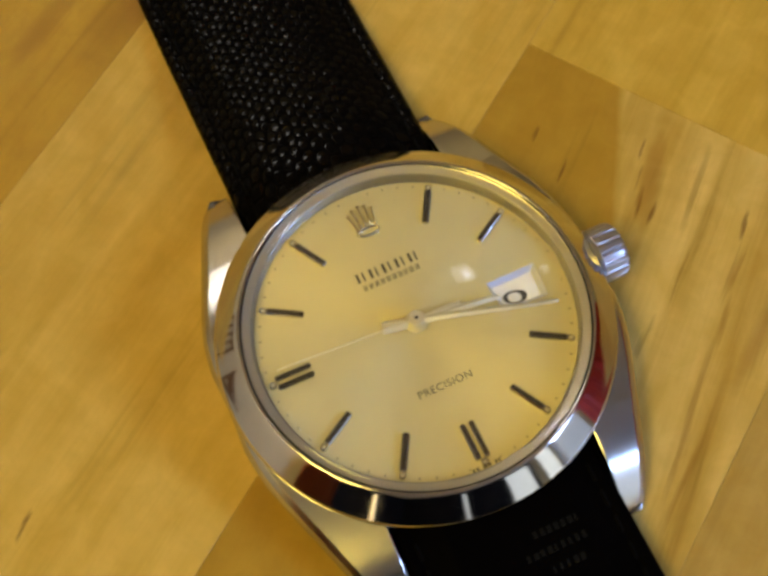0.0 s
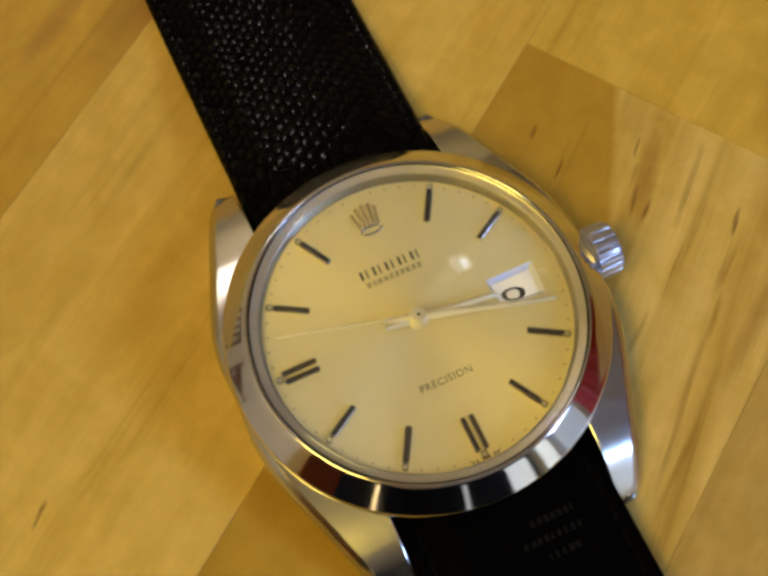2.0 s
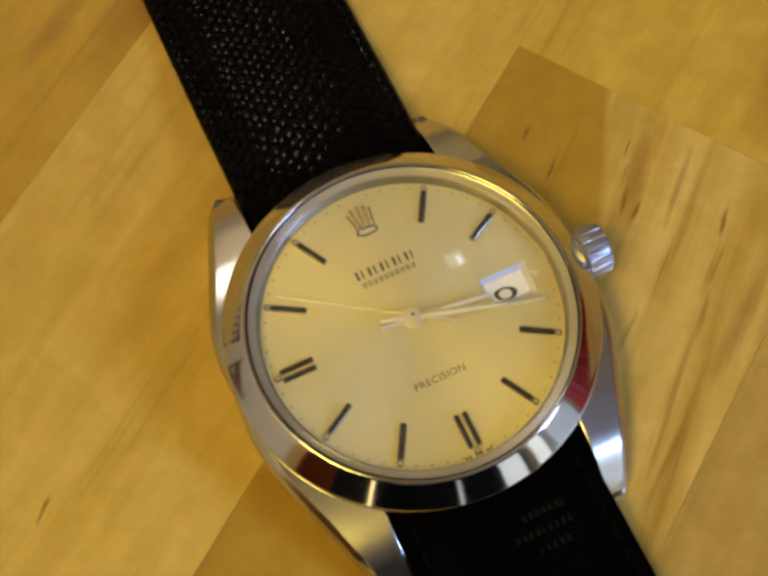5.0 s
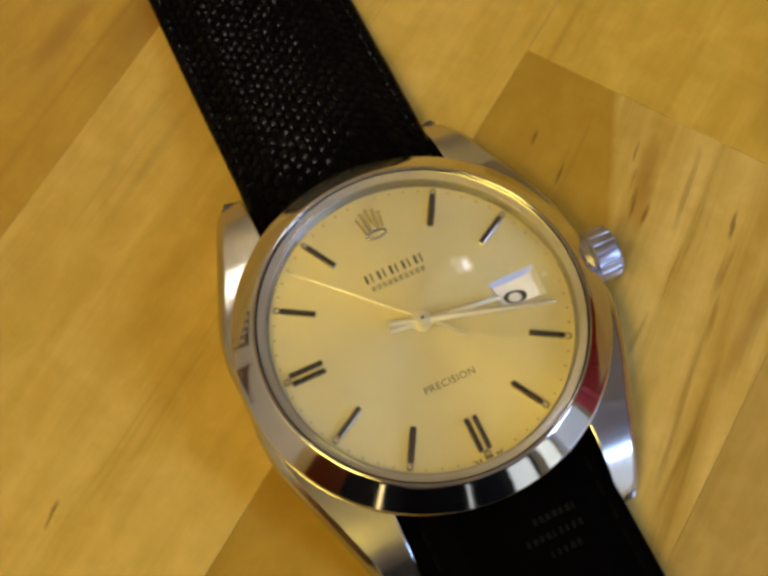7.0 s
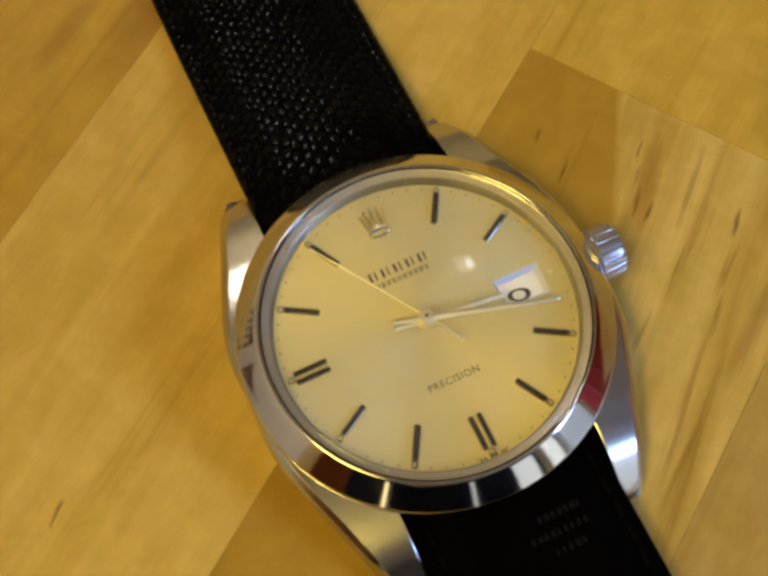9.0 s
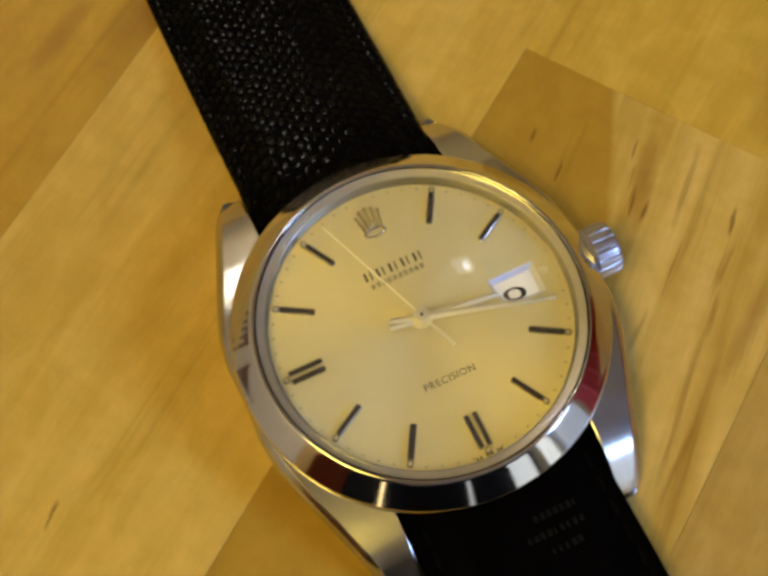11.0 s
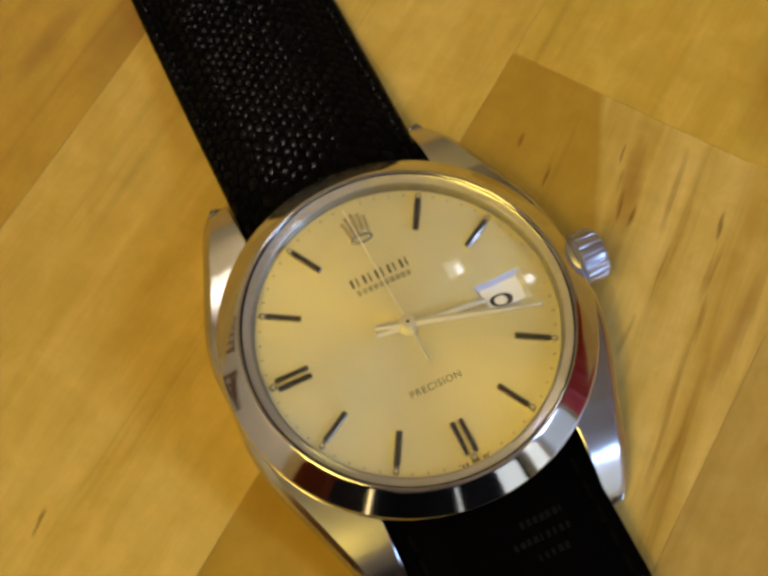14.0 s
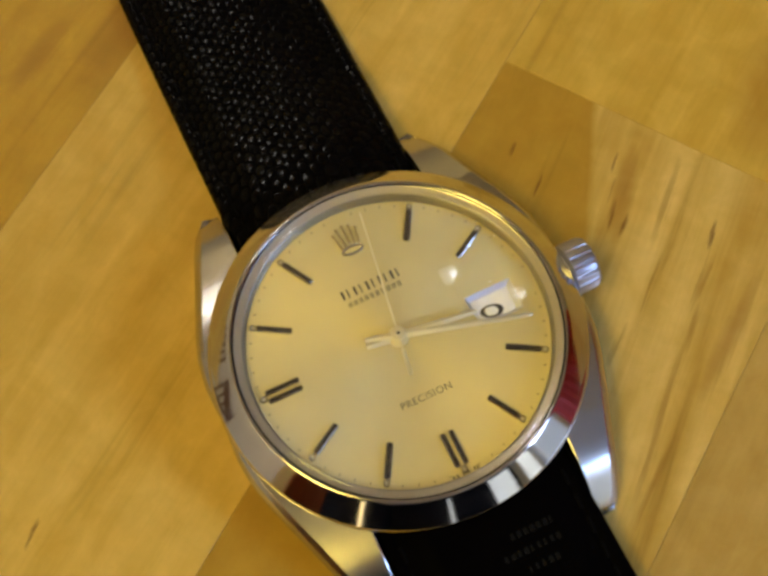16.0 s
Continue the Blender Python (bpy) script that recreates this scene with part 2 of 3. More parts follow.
STEEL = metal("polished_steel", (0.72, 0.71, 0.69), 0.05)
STEEL_BRUSHED = metal("brushed_steel", (0.62, 0.60, 0.55), 0.18, (300, 9000, 300), 0.07)
CROWN_STEEL = metal("satin_crown_steel", (0.60, 0.59, 0.62), 0.36)
# cream tone carries the dial's reflection in the crystal's edge
EDGE_CREAM = metal("cream_edge_reflection_steel", (0.60, 0.55, 0.44), 0.38)
FLANGE = metal("grey_flange_steel", (0.34, 0.325, 0.30), 0.32)
MARKER = metal("polished_marker_steel", (0.66, 0.63, 0.56), 0.14)
HAND = metal("polished_hand_steel", (0.97, 0.90, 0.64), 0.38)
EMBLEM = metal("old_gold_emblem", (0.50, 0.38, 0.18), 0.30)
INLAY = plain("black_inlay", (0.032, 0.024, 0.015), 0.25, 400)
PRINT = plain("dark_brown_print", (0.07, 0.05, 0.025), 0.5, 900)
PRINT_FAINT = plain("faded_print", (0.30, 0.22, 0.11), 0.5, 900)
PIP_FILL = plain("aged_cream_pip", (0.52, 0.46, 0.30), 0.6, 900)
DATE_FRAME = metal("satin_date_frame", (0.84, 0.84, 0.90), 0.34)
DATE_WHITE = plain("date_disc_white", (0.80, 0.78, 0.72), 0.5, 500)
DATE_BLACK = plain("date_numeral_black", (0.02, 0.02, 0.02), 0.5, 500)
DIAL = dial_material()
CRYSTAL = clear_material("clear_acrylic")
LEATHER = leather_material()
THREAD = plain("black_thread", (0.003, 0.003, 0.003), 0.8, 2000, 0.12, 0.04)
STAMP = plain("worn_grey_stamp", (0.0042, 0.0045, 0.0040), 0.7, 900, 0.12, 0.1)
WALL_PAINT = plain("warm_white_wall_paint", (0.62, 0.58, 0.50), 0.8, 3)
# near-black stands in for the darkness mirrored in the bezel's lower side
WALL_DARK = plain("near_black_reflection_tone", (0.006, 0.006, 0.008), 0.8, 3, 0.12, 0.1)


def glow(name, colour, strength):
    mat, nt, p = material(name)
    p.inputs["Base Color"].default_value = (0.8, 0.8, 0.78, 1)
    p.inputs["Emission Color"].default_value = (*colour, 1)
    p.inputs["Emission Strength"].default_value = strength
    return mat


GLOWS = (glow("cool_lamp_glass", (0.88, 0.92, 1.0), 1.6), glow("white_lamp_glass", (1.0, 0.95, 0.86), 14.0))
TUBE = glow("cool_tube_glass", (0.88, 0.92, 1.0), 9.0)
# glow of the slabs that stand in for the bright outdoors
BACKDROP_BLUE = glow("glowing_grey_blue_backdrop", (0.30, 0.36, 0.50), 0.75)
BACKDROP_WHITE = glow("glowing_white_backdrop", (0.80, 0.82, 0.80), 0.85)
LANTERN_PAPER = glow("warm_lantern_paper", (1.0, 0.72, 0.28), 1.6)
CHAIR_WOOD = wood("brown_chair_wood", (0.16, 0.075, 0.03), (0.09, 0.035, 0.012))
CEILING_PAINT = plain("warm_white_ceiling_paint", (0.62, 0.53, 0.40), 0.7, 3)
FLOOR_WOOD = wood("pale_floor_wood", (0.62, 0.50, 0.52), (0.50, 0.38, 0.34))
RED_CLOTH = plain("red_cloth", (0.55, 0.03, 0.010), 0.85, 60)
RUST_CLOTH = plain("rust_cloth", (0.52, 0.15, 0.055), 0.9, 60)
FRAME_WHITE = plain("white_window_paint", (0.75, 0.74, 0.72), 0.4, 20)
PANE = clear_material("window_glass", ior=1.45)
LAMP_METAL = metal("lamp_housing_metal", (0.5, 0.48, 0.45), 0.3)
TABLE_LEG = wood("birch_leg", (0.50, 0.30, 0.11), (0.38, 0.20, 0.06))

# strips of the table top, tone by tone
LIGHT, DARK = (0.58, 0.41, 0.100), (0.45, 0.285, 0.035)
U = Vector((math.cos(radians(35.4)), math.sin(radians(35.4)), 0))
V = Vector((-math.sin(radians(35.4)), math.cos(radians(35.4)), 0))


def uv(x, y):
    p = Vector((x * S, y * S, 0))
    return p.dot(U), p.dot(V)


WOOD_A = wood("birch_strip_pale", LIGHT, DARK, 0.55, seed=1.0)
WOOD_B = wood("birch_strip_honey", (0.55, 0.37, 0.09), (0.41, 0.24, 0.030), 0.6, seed=2.0)
WOOD_C = wood("birch_strip_amber", (0.51, 0.325, 0.07), (0.37, 0.205, 0.025), 0.6, seed=3.0)


# ---------------------------------------------------------------- the room that closes the place
def room():
    x0, x1, y0, y1, z0, z1 = -2.0, WALL_X, -3.6, 2.2, -0.75, ROOF
    mm = 1000

    def slab(name, a, mat, label):
        bm = bmesh.new()
        box(bm, *[v * mm for v in a])
        ob = new(name, mesh_of(name, bm, mat))
        return tagged(ob, label, kind="structure")

    slab("floor", (x0, x1, y0, y1, z0 - 0.1, z0), FLOOR_WOOD, "pale wooden floor under the table")
    slab("ceiling", (x0, x1, y0, y1, z1, z1 + 0.1), CEILING_PAINT, "plain warm white painted ceiling of the room")
    slab("wall_west", (x0 - 0.12, x0, -0.95, y1, z0, z1), WALL_PAINT, "plain warm white painted wall")
    # unseen stretch of wall, coloured near-black only for the bezel's dark reflection
    slab("wall_southwest", (x0 - 0.12, x0, y0, -0.95, z0, z1), WALL_DARK, "unseen plain wall, near-black to darken the bezel's reflection")
    slab("wall_north", (x0, x1, y1, y1 + 0.12, z0, z1), WALL_PAINT, "plain warm white painted wall")
    bm = bmesh.new()
    slits = (("window_3", -0.31, -0.19, 0.05, 1.75, "narrow white painted slit window"), ("window_4", 0.92, 1.66, -0.15, 1.80, "white painted window letting in hazy daylight"))
    edges = [x0] + [v for w in slits for v in w[1:3]] + [x1]
    for a, b in zip(edges[::2], edges[1::2]):
        box(bm, a * mm, b * mm, (y0 - 0.12) * mm, y0 * mm, z0 * mm, z1 * mm)
    for _, gx0, gx1, gz0, gz1, _ in slits:
        for a, b in ((z0, gz0), (gz1, z1)):
            box(bm, gx0 * mm, gx1 * mm, (y0 - 0.12) * mm, y0 * mm, a * mm, b * mm)
    tagged(new("wall_south", mesh_of("wall_south", bm, WALL_DARK)), "unseen near-black wall with two window openings, darkens bezel reflections", kind="structure")
    for name, gx0, gx1, gz0, gz1, label in slits:
        slit = tagged(new(name), label, kind="structure")
        bm = bmesh.new()
        for a in ((gx0, gx0 + .02, gz0, gz1), (gx1 - .02, gx1, gz0, gz1), (gx0 + .02, gx1 - .02, gz0, gz0 + .02), (gx0 + .02, gx1 - .02, gz1 - .02, gz1)):
            box(bm, a[0] * mm, a[1] * mm, (y0 - .09) * mm, (y0 - .05) * mm, a[2] * mm, a[3] * mm, bevel=3)
        part("window_frame", bm, FRAME_WHITE, slit)
        bm = bmesh.new()
        box(bm, (gx0 + .02) * mm, (gx1 - .02) * mm, (y0 - .075) * mm, (y0 - .07) * mm, (gz0 + .02) * mm, (gz1 - .02) * mm)
        part("pane", bm, PANE, slit).visible_shadow = False
    # added glowing slabs, so that the bezel mirrors bright window panes
    for name, a, mat in (("backdrop_house", (3.2, 3.25, -3.9, -1.9, -1.0, 1.5), BACKDROP_BLUE), ("backdrop_haze", (3.2, 3.25, -9.0, -3.95, -1.0, 2.6), BACKDROP_WHITE),
                         ("backdrop_yard", (-1.2, 3.1, -5.2, -5.15, -1.0, 3.0), BACKDROP_WHITE)):
        slab(name, a, mat, "glowing slab standing in for daylight outside the window")
    bm = bmesh.new()
    wz0, wz1 = WINDOW_Z
    for a in ((y0, -3.34, z0, z1), (-2.46, WINDOW_Y[0], z0, z1), (WINDOW_Y[1], y1, z0, z1), (-3.34, -2.46, z0, wz0), (-3.34, -2.46, wz1, z1),
              (*WINDOW_Y, z0, wz0), (*WINDOW_Y, wz1, z1)):
        box(bm, x1 * mm, (x1 + 0.12) * mm, *[v * mm for v in a])
    tagged(new("wall_east", mesh_of("wall_east", bm, WALL_PAINT)), "warm white painted wall with two window openings", kind="structure")
    t = 0.035
    for number, (wy0, wy1) in enumerate((WINDOW_Y, (-3.34, -2.46)), 1):
        win = tagged(new(f"window_{number}"), "white painted window letting in cool daylight", kind="structure")
        win.location = (x1 + 0.09, 0, 0)
        bm = bmesh.new()
        for a in ((wy0, wy0 + t, wz0, wz1), (wy1 - t, wy1, wz0, wz1), (wy0 + t, wy1 - t, wz0, wz0 + t), (wy0 + t, wy1 - t, wz1 - t, wz1)):
            box(bm, -25, 25, *[v * mm for v in a], bevel=4)
        part("window_frame", bm, FRAME_WHITE, win)
        bm = bmesh.new()
        box(bm, -3, 3, (wy0 + t) * mm, (wy1 - t) * mm, (wz0 + t) * mm, (wz1 - t) * mm)
        part("pane", bm, PANE, win).visible_shadow = False
    for place, wide, deep, shine in zip(SPOTS, (56, 230), (56, 140), GLOWS):
        lamp = tagged(new("ceiling_light"), "small flush ceiling light with a glowing glass" if wide < 100 else "long flush ceiling light with a glowing glass", "lamp", "lights in the ceiling")
        lamp.location = place
        bm = bmesh.new()
        for a in ((-wide - 6, -wide, -deep - 6, deep + 6), (wide, wide + 6, -deep - 6, deep + 6), (-wide, wide, -deep - 6, -deep), (-wide, wide, deep, deep + 6)):
            box(bm, *a, -6, 10, bevel=1)
        part("frame", bm, LAMP_METAL, lamp)
        bm = bmesh.new()
        box(bm, -wide, wide, -deep, deep, 0, 10)
        part("glass", bm, shine, lamp, "glowing frosted glass")
        if wide < 100:
            bm = bmesh.new()
            box(bm, 2, 34, -36, 20, -4, -1, bevel=1)
            part("tube", bm, TUBE, lamp, "bright inner tube")
    lamp = tagged(new("ceiling_lamp"), "square ceiling lamp with a warm light", "lamp")
    lamp.location = CEILING_LAMP
    bm = bmesh.new()
    for a in ((-475, -455, -475, 475), (455, 475, -475, 475), (-455, 455, -475, -455), (-455, 455, 455, 475)):
        box(bm, *a, -15, 78, bevel=3)
    part("frame", bm, LAMP_METAL, lamp)
    bm = bmesh.new()
    box(bm, -455, 455, -455, 455, 20, 78)
    part("back_plate", bm, FRAME_WHITE, lamp)
    # added boards that keep the fill strips out of direct view
    for side, (px, py, pz), _, long_side, _ in WALL_FILLS:
        bm = bmesh.new()
        if side == "north":
            box(bm, (px - long_side / 2) * mm, (px + long_side / 2) * mm, (py - .08) * mm, (py - .06) * mm, (pz - .10) * mm, (pz + .06) * mm, bevel=3)
            box(bm, (px - long_side / 2) * mm, (px + long_side / 2) * mm, (py - .08) * mm, 2200, (pz + .06) * mm, (pz + .08) * mm, bevel=3)
        else:
            k = 1 if side == "west" else -1
            box(bm, (px + k * .08 - .01) * mm, (px + k * .08 + .01) * mm, (py - long_side / 2) * mm, (py + long_side / 2) * mm, (pz - .16) * mm, ROOF * mm - 2, bevel=3)
        tagged(new("fill_baffle_" + side, mesh_of("fill_baffle", bm, CEILING_PAINT)), "added board that hides a fill strip from the table", kind="structure")


def curtain(m, width, height, cloth, label):
    bm = bmesh.new()
    n = 60
    rows = []
    for z in (0, height):
        rows.append([bm.verts.new((width * k / n - width / 2, 0.035 * math.sin(k * 1.1) + 0.012 * math.sin(k * 2.7), z)) for k in range(n + 1)])
    for k in range(n):
        bm.faces.new((rows[0][k], rows[0][k + 1], rows[1][k + 1], rows[1][k]))
    bmesh.ops.solidify(bm, geom=bm.faces[:], thickness=0.004)
    ob = new("curtain", mesh_of("curtain", bm, cloth, True))
    ob.matrix_world = m
    return tagged(ob, label, "curtain", "curtains of the room")


def chair(m):
    """A plain wooden dining chair; its back stands towards -y."""
    ob = tagged(new("dining_chair"), "brown wooden dining chair with a slatted back", "chair", "chairs beside the table")
    for x in (-190, 190):
        for y, top in ((-190, 900), (190, 430)):
            bm = bmesh.new()
            box(bm, x - 19, x + 19, y - 19, y + 19, 0, top, bevel=5)
            part("leg", bm, CHAIR_WOOD, ob)
    bm = bmesh.new()
    box(bm, -215, 215, -171, 220, 431, 456, bevel=8)
    part("seat", bm, CHAIR_WOOD, ob)
    for z0, z1 in ((800, 880), (600, 645)):
        bm = bmesh.new()
        box(bm, -170, 170, -200, -180, z0, z1, bevel=5)
        part("back_rail", bm, CHAIR_WOOD, ob)
    for x in (-90, 0, 90):
        bm = bmesh.new()
        box(bm, x - 16, x + 16, -195, -185, 646, 799, bevel=3)
        part("back_slat", bm, CHAIR_WOOD, ob)
    ob.matrix_world = m
    return ob


def paper_lantern(x, y):
    """A slender standing lantern of paper on a dark foot."""
    ob = tagged(new("floor_lantern"), "slender warm paper lantern standing on the floor", "lamp")
    ob.location = (x, y, -0.75)
    bm = bmesh.new()
    box(bm, -90, 90, -90, 90, 0, 40, bevel=6)
    part("base", bm, CHAIR_WOOD, ob)
    bm = bmesh.new()
    lathe(bm, [(0, 40), (32, 40)] + [(32 + 3 * (k % 2), 60 + k * 55) for k in range(36)] + [(32, 2010), (0, 2010)], 24)
    part("shade", bm, LANTERN_PAPER, ob, "glowing ribbed paper shade")
    return ob


def table():
    """Butcher-block top of glued birch strips, each strip a piece of its own."""
    top = tagged(new("table"), "birch butcher-block table of glued honey-coloured strips", "table")
    for x, y in ((-480, -330), (480, -330), (480, 330), (-480, 330)):
        bm = bmesh.new()
        box(bm, -30, 30, -30, 30, -750, -28, bevel=4)
        ob = part("leg", bm, TABLE_LEG, top)
        ob.matrix_local = Matrix.Rotation(radians(35.4), 4, "Z") @ Matrix.Translation((x * S, y * S, 0))
    turn = Matrix.Rotation(radians(35.4), 4, "Z")
    width = 34.6
    rng = random.Random(7)
    tones = [WOOD_A, WOOD_B, WOOD_A, WOOD_C, WOOD_B]
    cache = {}

    def strip(u0, u1, row, mat, name="plank"):
        v0 = 6.1 + row * width
        key = (round(u1 - u0, 1), mat.name)
        if key not in cache:
            bm = bmesh.new()
            h = (u1 - u0) / 2
            box(bm, -h + .012, h - .012, -width / 2 + .012, width / 2 - .012, -28, 0, bevel=0.04, segments=1)
            cache[key] = mesh_of("plank", bm, mat)
        ob = new("plank", cache[key])
        ob.parent = top
        ob.matrix_local = turn @ Matrix.Translation(((u0 + u1) / 2 * S, (v0 + width / 2) * S, rng.uniform(-.015, 0) * S))
        return ob

    HERO(strip)
    for row in range(-11, 11):
        u = -540 - rng.choice((0, 60, 120, 180))
        stops = [-540.0]
        while True:
            u += rng.choice((220, 260, 300))
            if u > 480:
                break
            if u > -480:
                stops.append(float(u))
        stops.append(540.0)
        if row in KEPT:
            lo, hi = KEPT[row]
            spans = [(-540.0, -300.0), (-300.0, lo), (hi, 300.0), (300.0, 540.0)]
        else:
            spans = list(zip(stops, stops[1:]))
        for a, b in spans:
            if b - a > 1:
                strip(a, b, row, rng.choice(tones))
    return top


KEPT = {-2: (-140, 160), -1: (-186, 254), 0: (-150, 130), 1: (-120, 120)}


def hero_local(x, y, u0, u1, row):
    """A place on the table in the space of one strip."""
    a, b = uv(x, y)
    return a - (u0 + u1) / 2 * S, b - (6.1 + row * 34.6 + 17.3) * S


def HERO(strip):
    def fl(marks, u0, u1, row):
        return [(*hero_local(x, y, u0, u1, row), l * (1.1 if l < 2.5 else 1) * S, w * .62 * S, turn) for x, y, l, w, turn in marks]

    # the strip with the darker heart stripe and pith marks beside the crown
    m = wood("birch_strip_with_heart", (0.78, 0.59, 0.39), (0.45, 0.265, 0.03), 0.55,
             band=(hero_local(23.1, 4.9, -186, 33.9, -1)[1] - 0.43 * hero_local(23.1, 4.9, -186, 33.9, -1)[0], 0.43, 0.0014, 0.9),
             flecks=fl([(20.0, 15.3, 1.0, .35, 8), (28.4, 9.6, 1.3, .3, 8), (20.4, 10.6, 1.5, .35, 8), (25.4, 4.6, 1.9, .35, 10), (26.6, 7.0, 1.5, .25, 8),
                        (25.9, 3.2, 1.4, .3, 5), (33.0, -1.5, 1.8, .28, 10), (26.4, -9.0, 3.0, .5, 8), (21.0, -13.6, 6.5, .6, 7), (16.6, -18.0, 5.5, .6, 7), (29.8, -4.8, 4.0, .35, 7), (24.5, -4.0, 5.0, .3, 8),
                        (31.0, 3.8, 5.8, .8, 9), (30.2, -5.0, 3.0, .5, 3), (16.0, -20.1, 6.0, .7, 1.5), (29.5, -11.0, 8.0, 1.8, 0), (27.6, 6.2, 6.0, 2.0, 15), (19.2, -7.4, 3.0, .5, 2)], -186, 33.9, -1), seed=4.2, veins=0.75, lean=6.0)
    strip(-186, 33.9, -1, m)
    strip(33.9, 254, -1, wood("birch_strip_rosy", (0.74, 0.52, 0.20), (0.58, 0.375, 0.09), 0.65, seed=5.0,
                              flecks=fl([(46.5, 9.5, 9.0, 7.0, 10)], 33.9, 254, -1)))
    strip(-150, 130, 0, wood("birch_strip_watch", (0.76, 0.54, 0.27), (0.57, 0.37, 0.09), 0.5, seed=6.3,
                             flecks=fl([(-36.4, -0.3, 1.6, .4, 12)], -150, 130, 0)))
    strip(-120, 120, 1, wood("birch_strip_orange", (0.56, 0.35, 0.06), (0.44, 0.25, 0.016), 0.75, seed=7.7,
                             flecks=fl([(-10.0, 45.0, 9.0, 6.0, 0), (-19.0, 46.5, 6.0, 2.5, 0)], -120, 120, 1)))
    strip(-140, 160, -2, wood("birch_strip_corner", (0.72, 0.52, 0.32), (0.60, 0.41, 0.21), 0.6, seed=8.1))


# ---------------------------------------------------------------- the wristwatch
ZD = 6.1                     # dial above the table


def lug_side(bm, side):
    """One flank of the case with its two lugs."""
    ys = np.r_[np.linspace(-20.9, -8, 27), np.linspace(-6.5, 6.5, 10), np.linspace(8, 20.9, 27)]
    rows = []
    for y in ys:
        a = abs(y)
        xo = float(np.interp(a, [0, 4, 7, 9.3, 11.1, 13, 16, 18.2, 19.4, 20.2, 20.9], [17.05, 16.85, 16.1, 15.35, 14.7, 14.0, 12.95, 12.2, 11.75, 11.35, 10.7])) + (0.65 if a > 7 else 0.65 * a / 7)
        k = max(0.0, (a - 7) / 13.2)
        near, bend, last = min(max(a - 7, 0), 9), min(max(a - 16, 0), 2.2), max(a - 18.2, 0)
        zt = 5.75 - 0.3 * near * near / 18 - 0.3 * bend - 0.45 * bend * bend / 4.4 - 0.75 * last      # level, then a bend, then a steady slope
        zb = 1.5 - 1.3 * k
        xi = 9.2 if a < 12.4 or (y < 0 and side < 0) else 9.55
        tip = max(0.0, (a - 20.0) / 0.9)
        zt -= 0.7 * tip ** 2
        zb += 0.5 * tip ** 2
        wide = xo - xi
        fall = 0.13 * max(0.0, min(1.0, (a - 6) / 8)) * wide           # the top leans outwards towards the lug
        cham = min(0.75, wide * .4)
        prof = [(xi, zb), (xi, zt - .10), (xi + .03, zt - .03), (xi + .10, zt), (xo - cham - .1, zt - fall), (xo - cham, zt - fall - .05), (xo - cham * .5, zt - fall - .36),
                (xo - .06, zt - fall - .78), (xo, zt - fall - .95), (xo - .25, max(zb + .5, (zt + zb) / 2 - .4)), (xo - .8, zb + .3), (xo - 1.2, zb)]
        rows.append([bm.verts.new((side * x * S, float(y) * S, z * S)) for x, z in prof])
    for a, b in zip(rows, rows[1:]):
        n = len(a)
        for k in range(n):
            bm.faces.new((a[k], a[(k + 1) % n], b[(k + 1) % n], b[k]))
    bm.faces.new(rows[0])
    bm.faces.new(rows[-1])


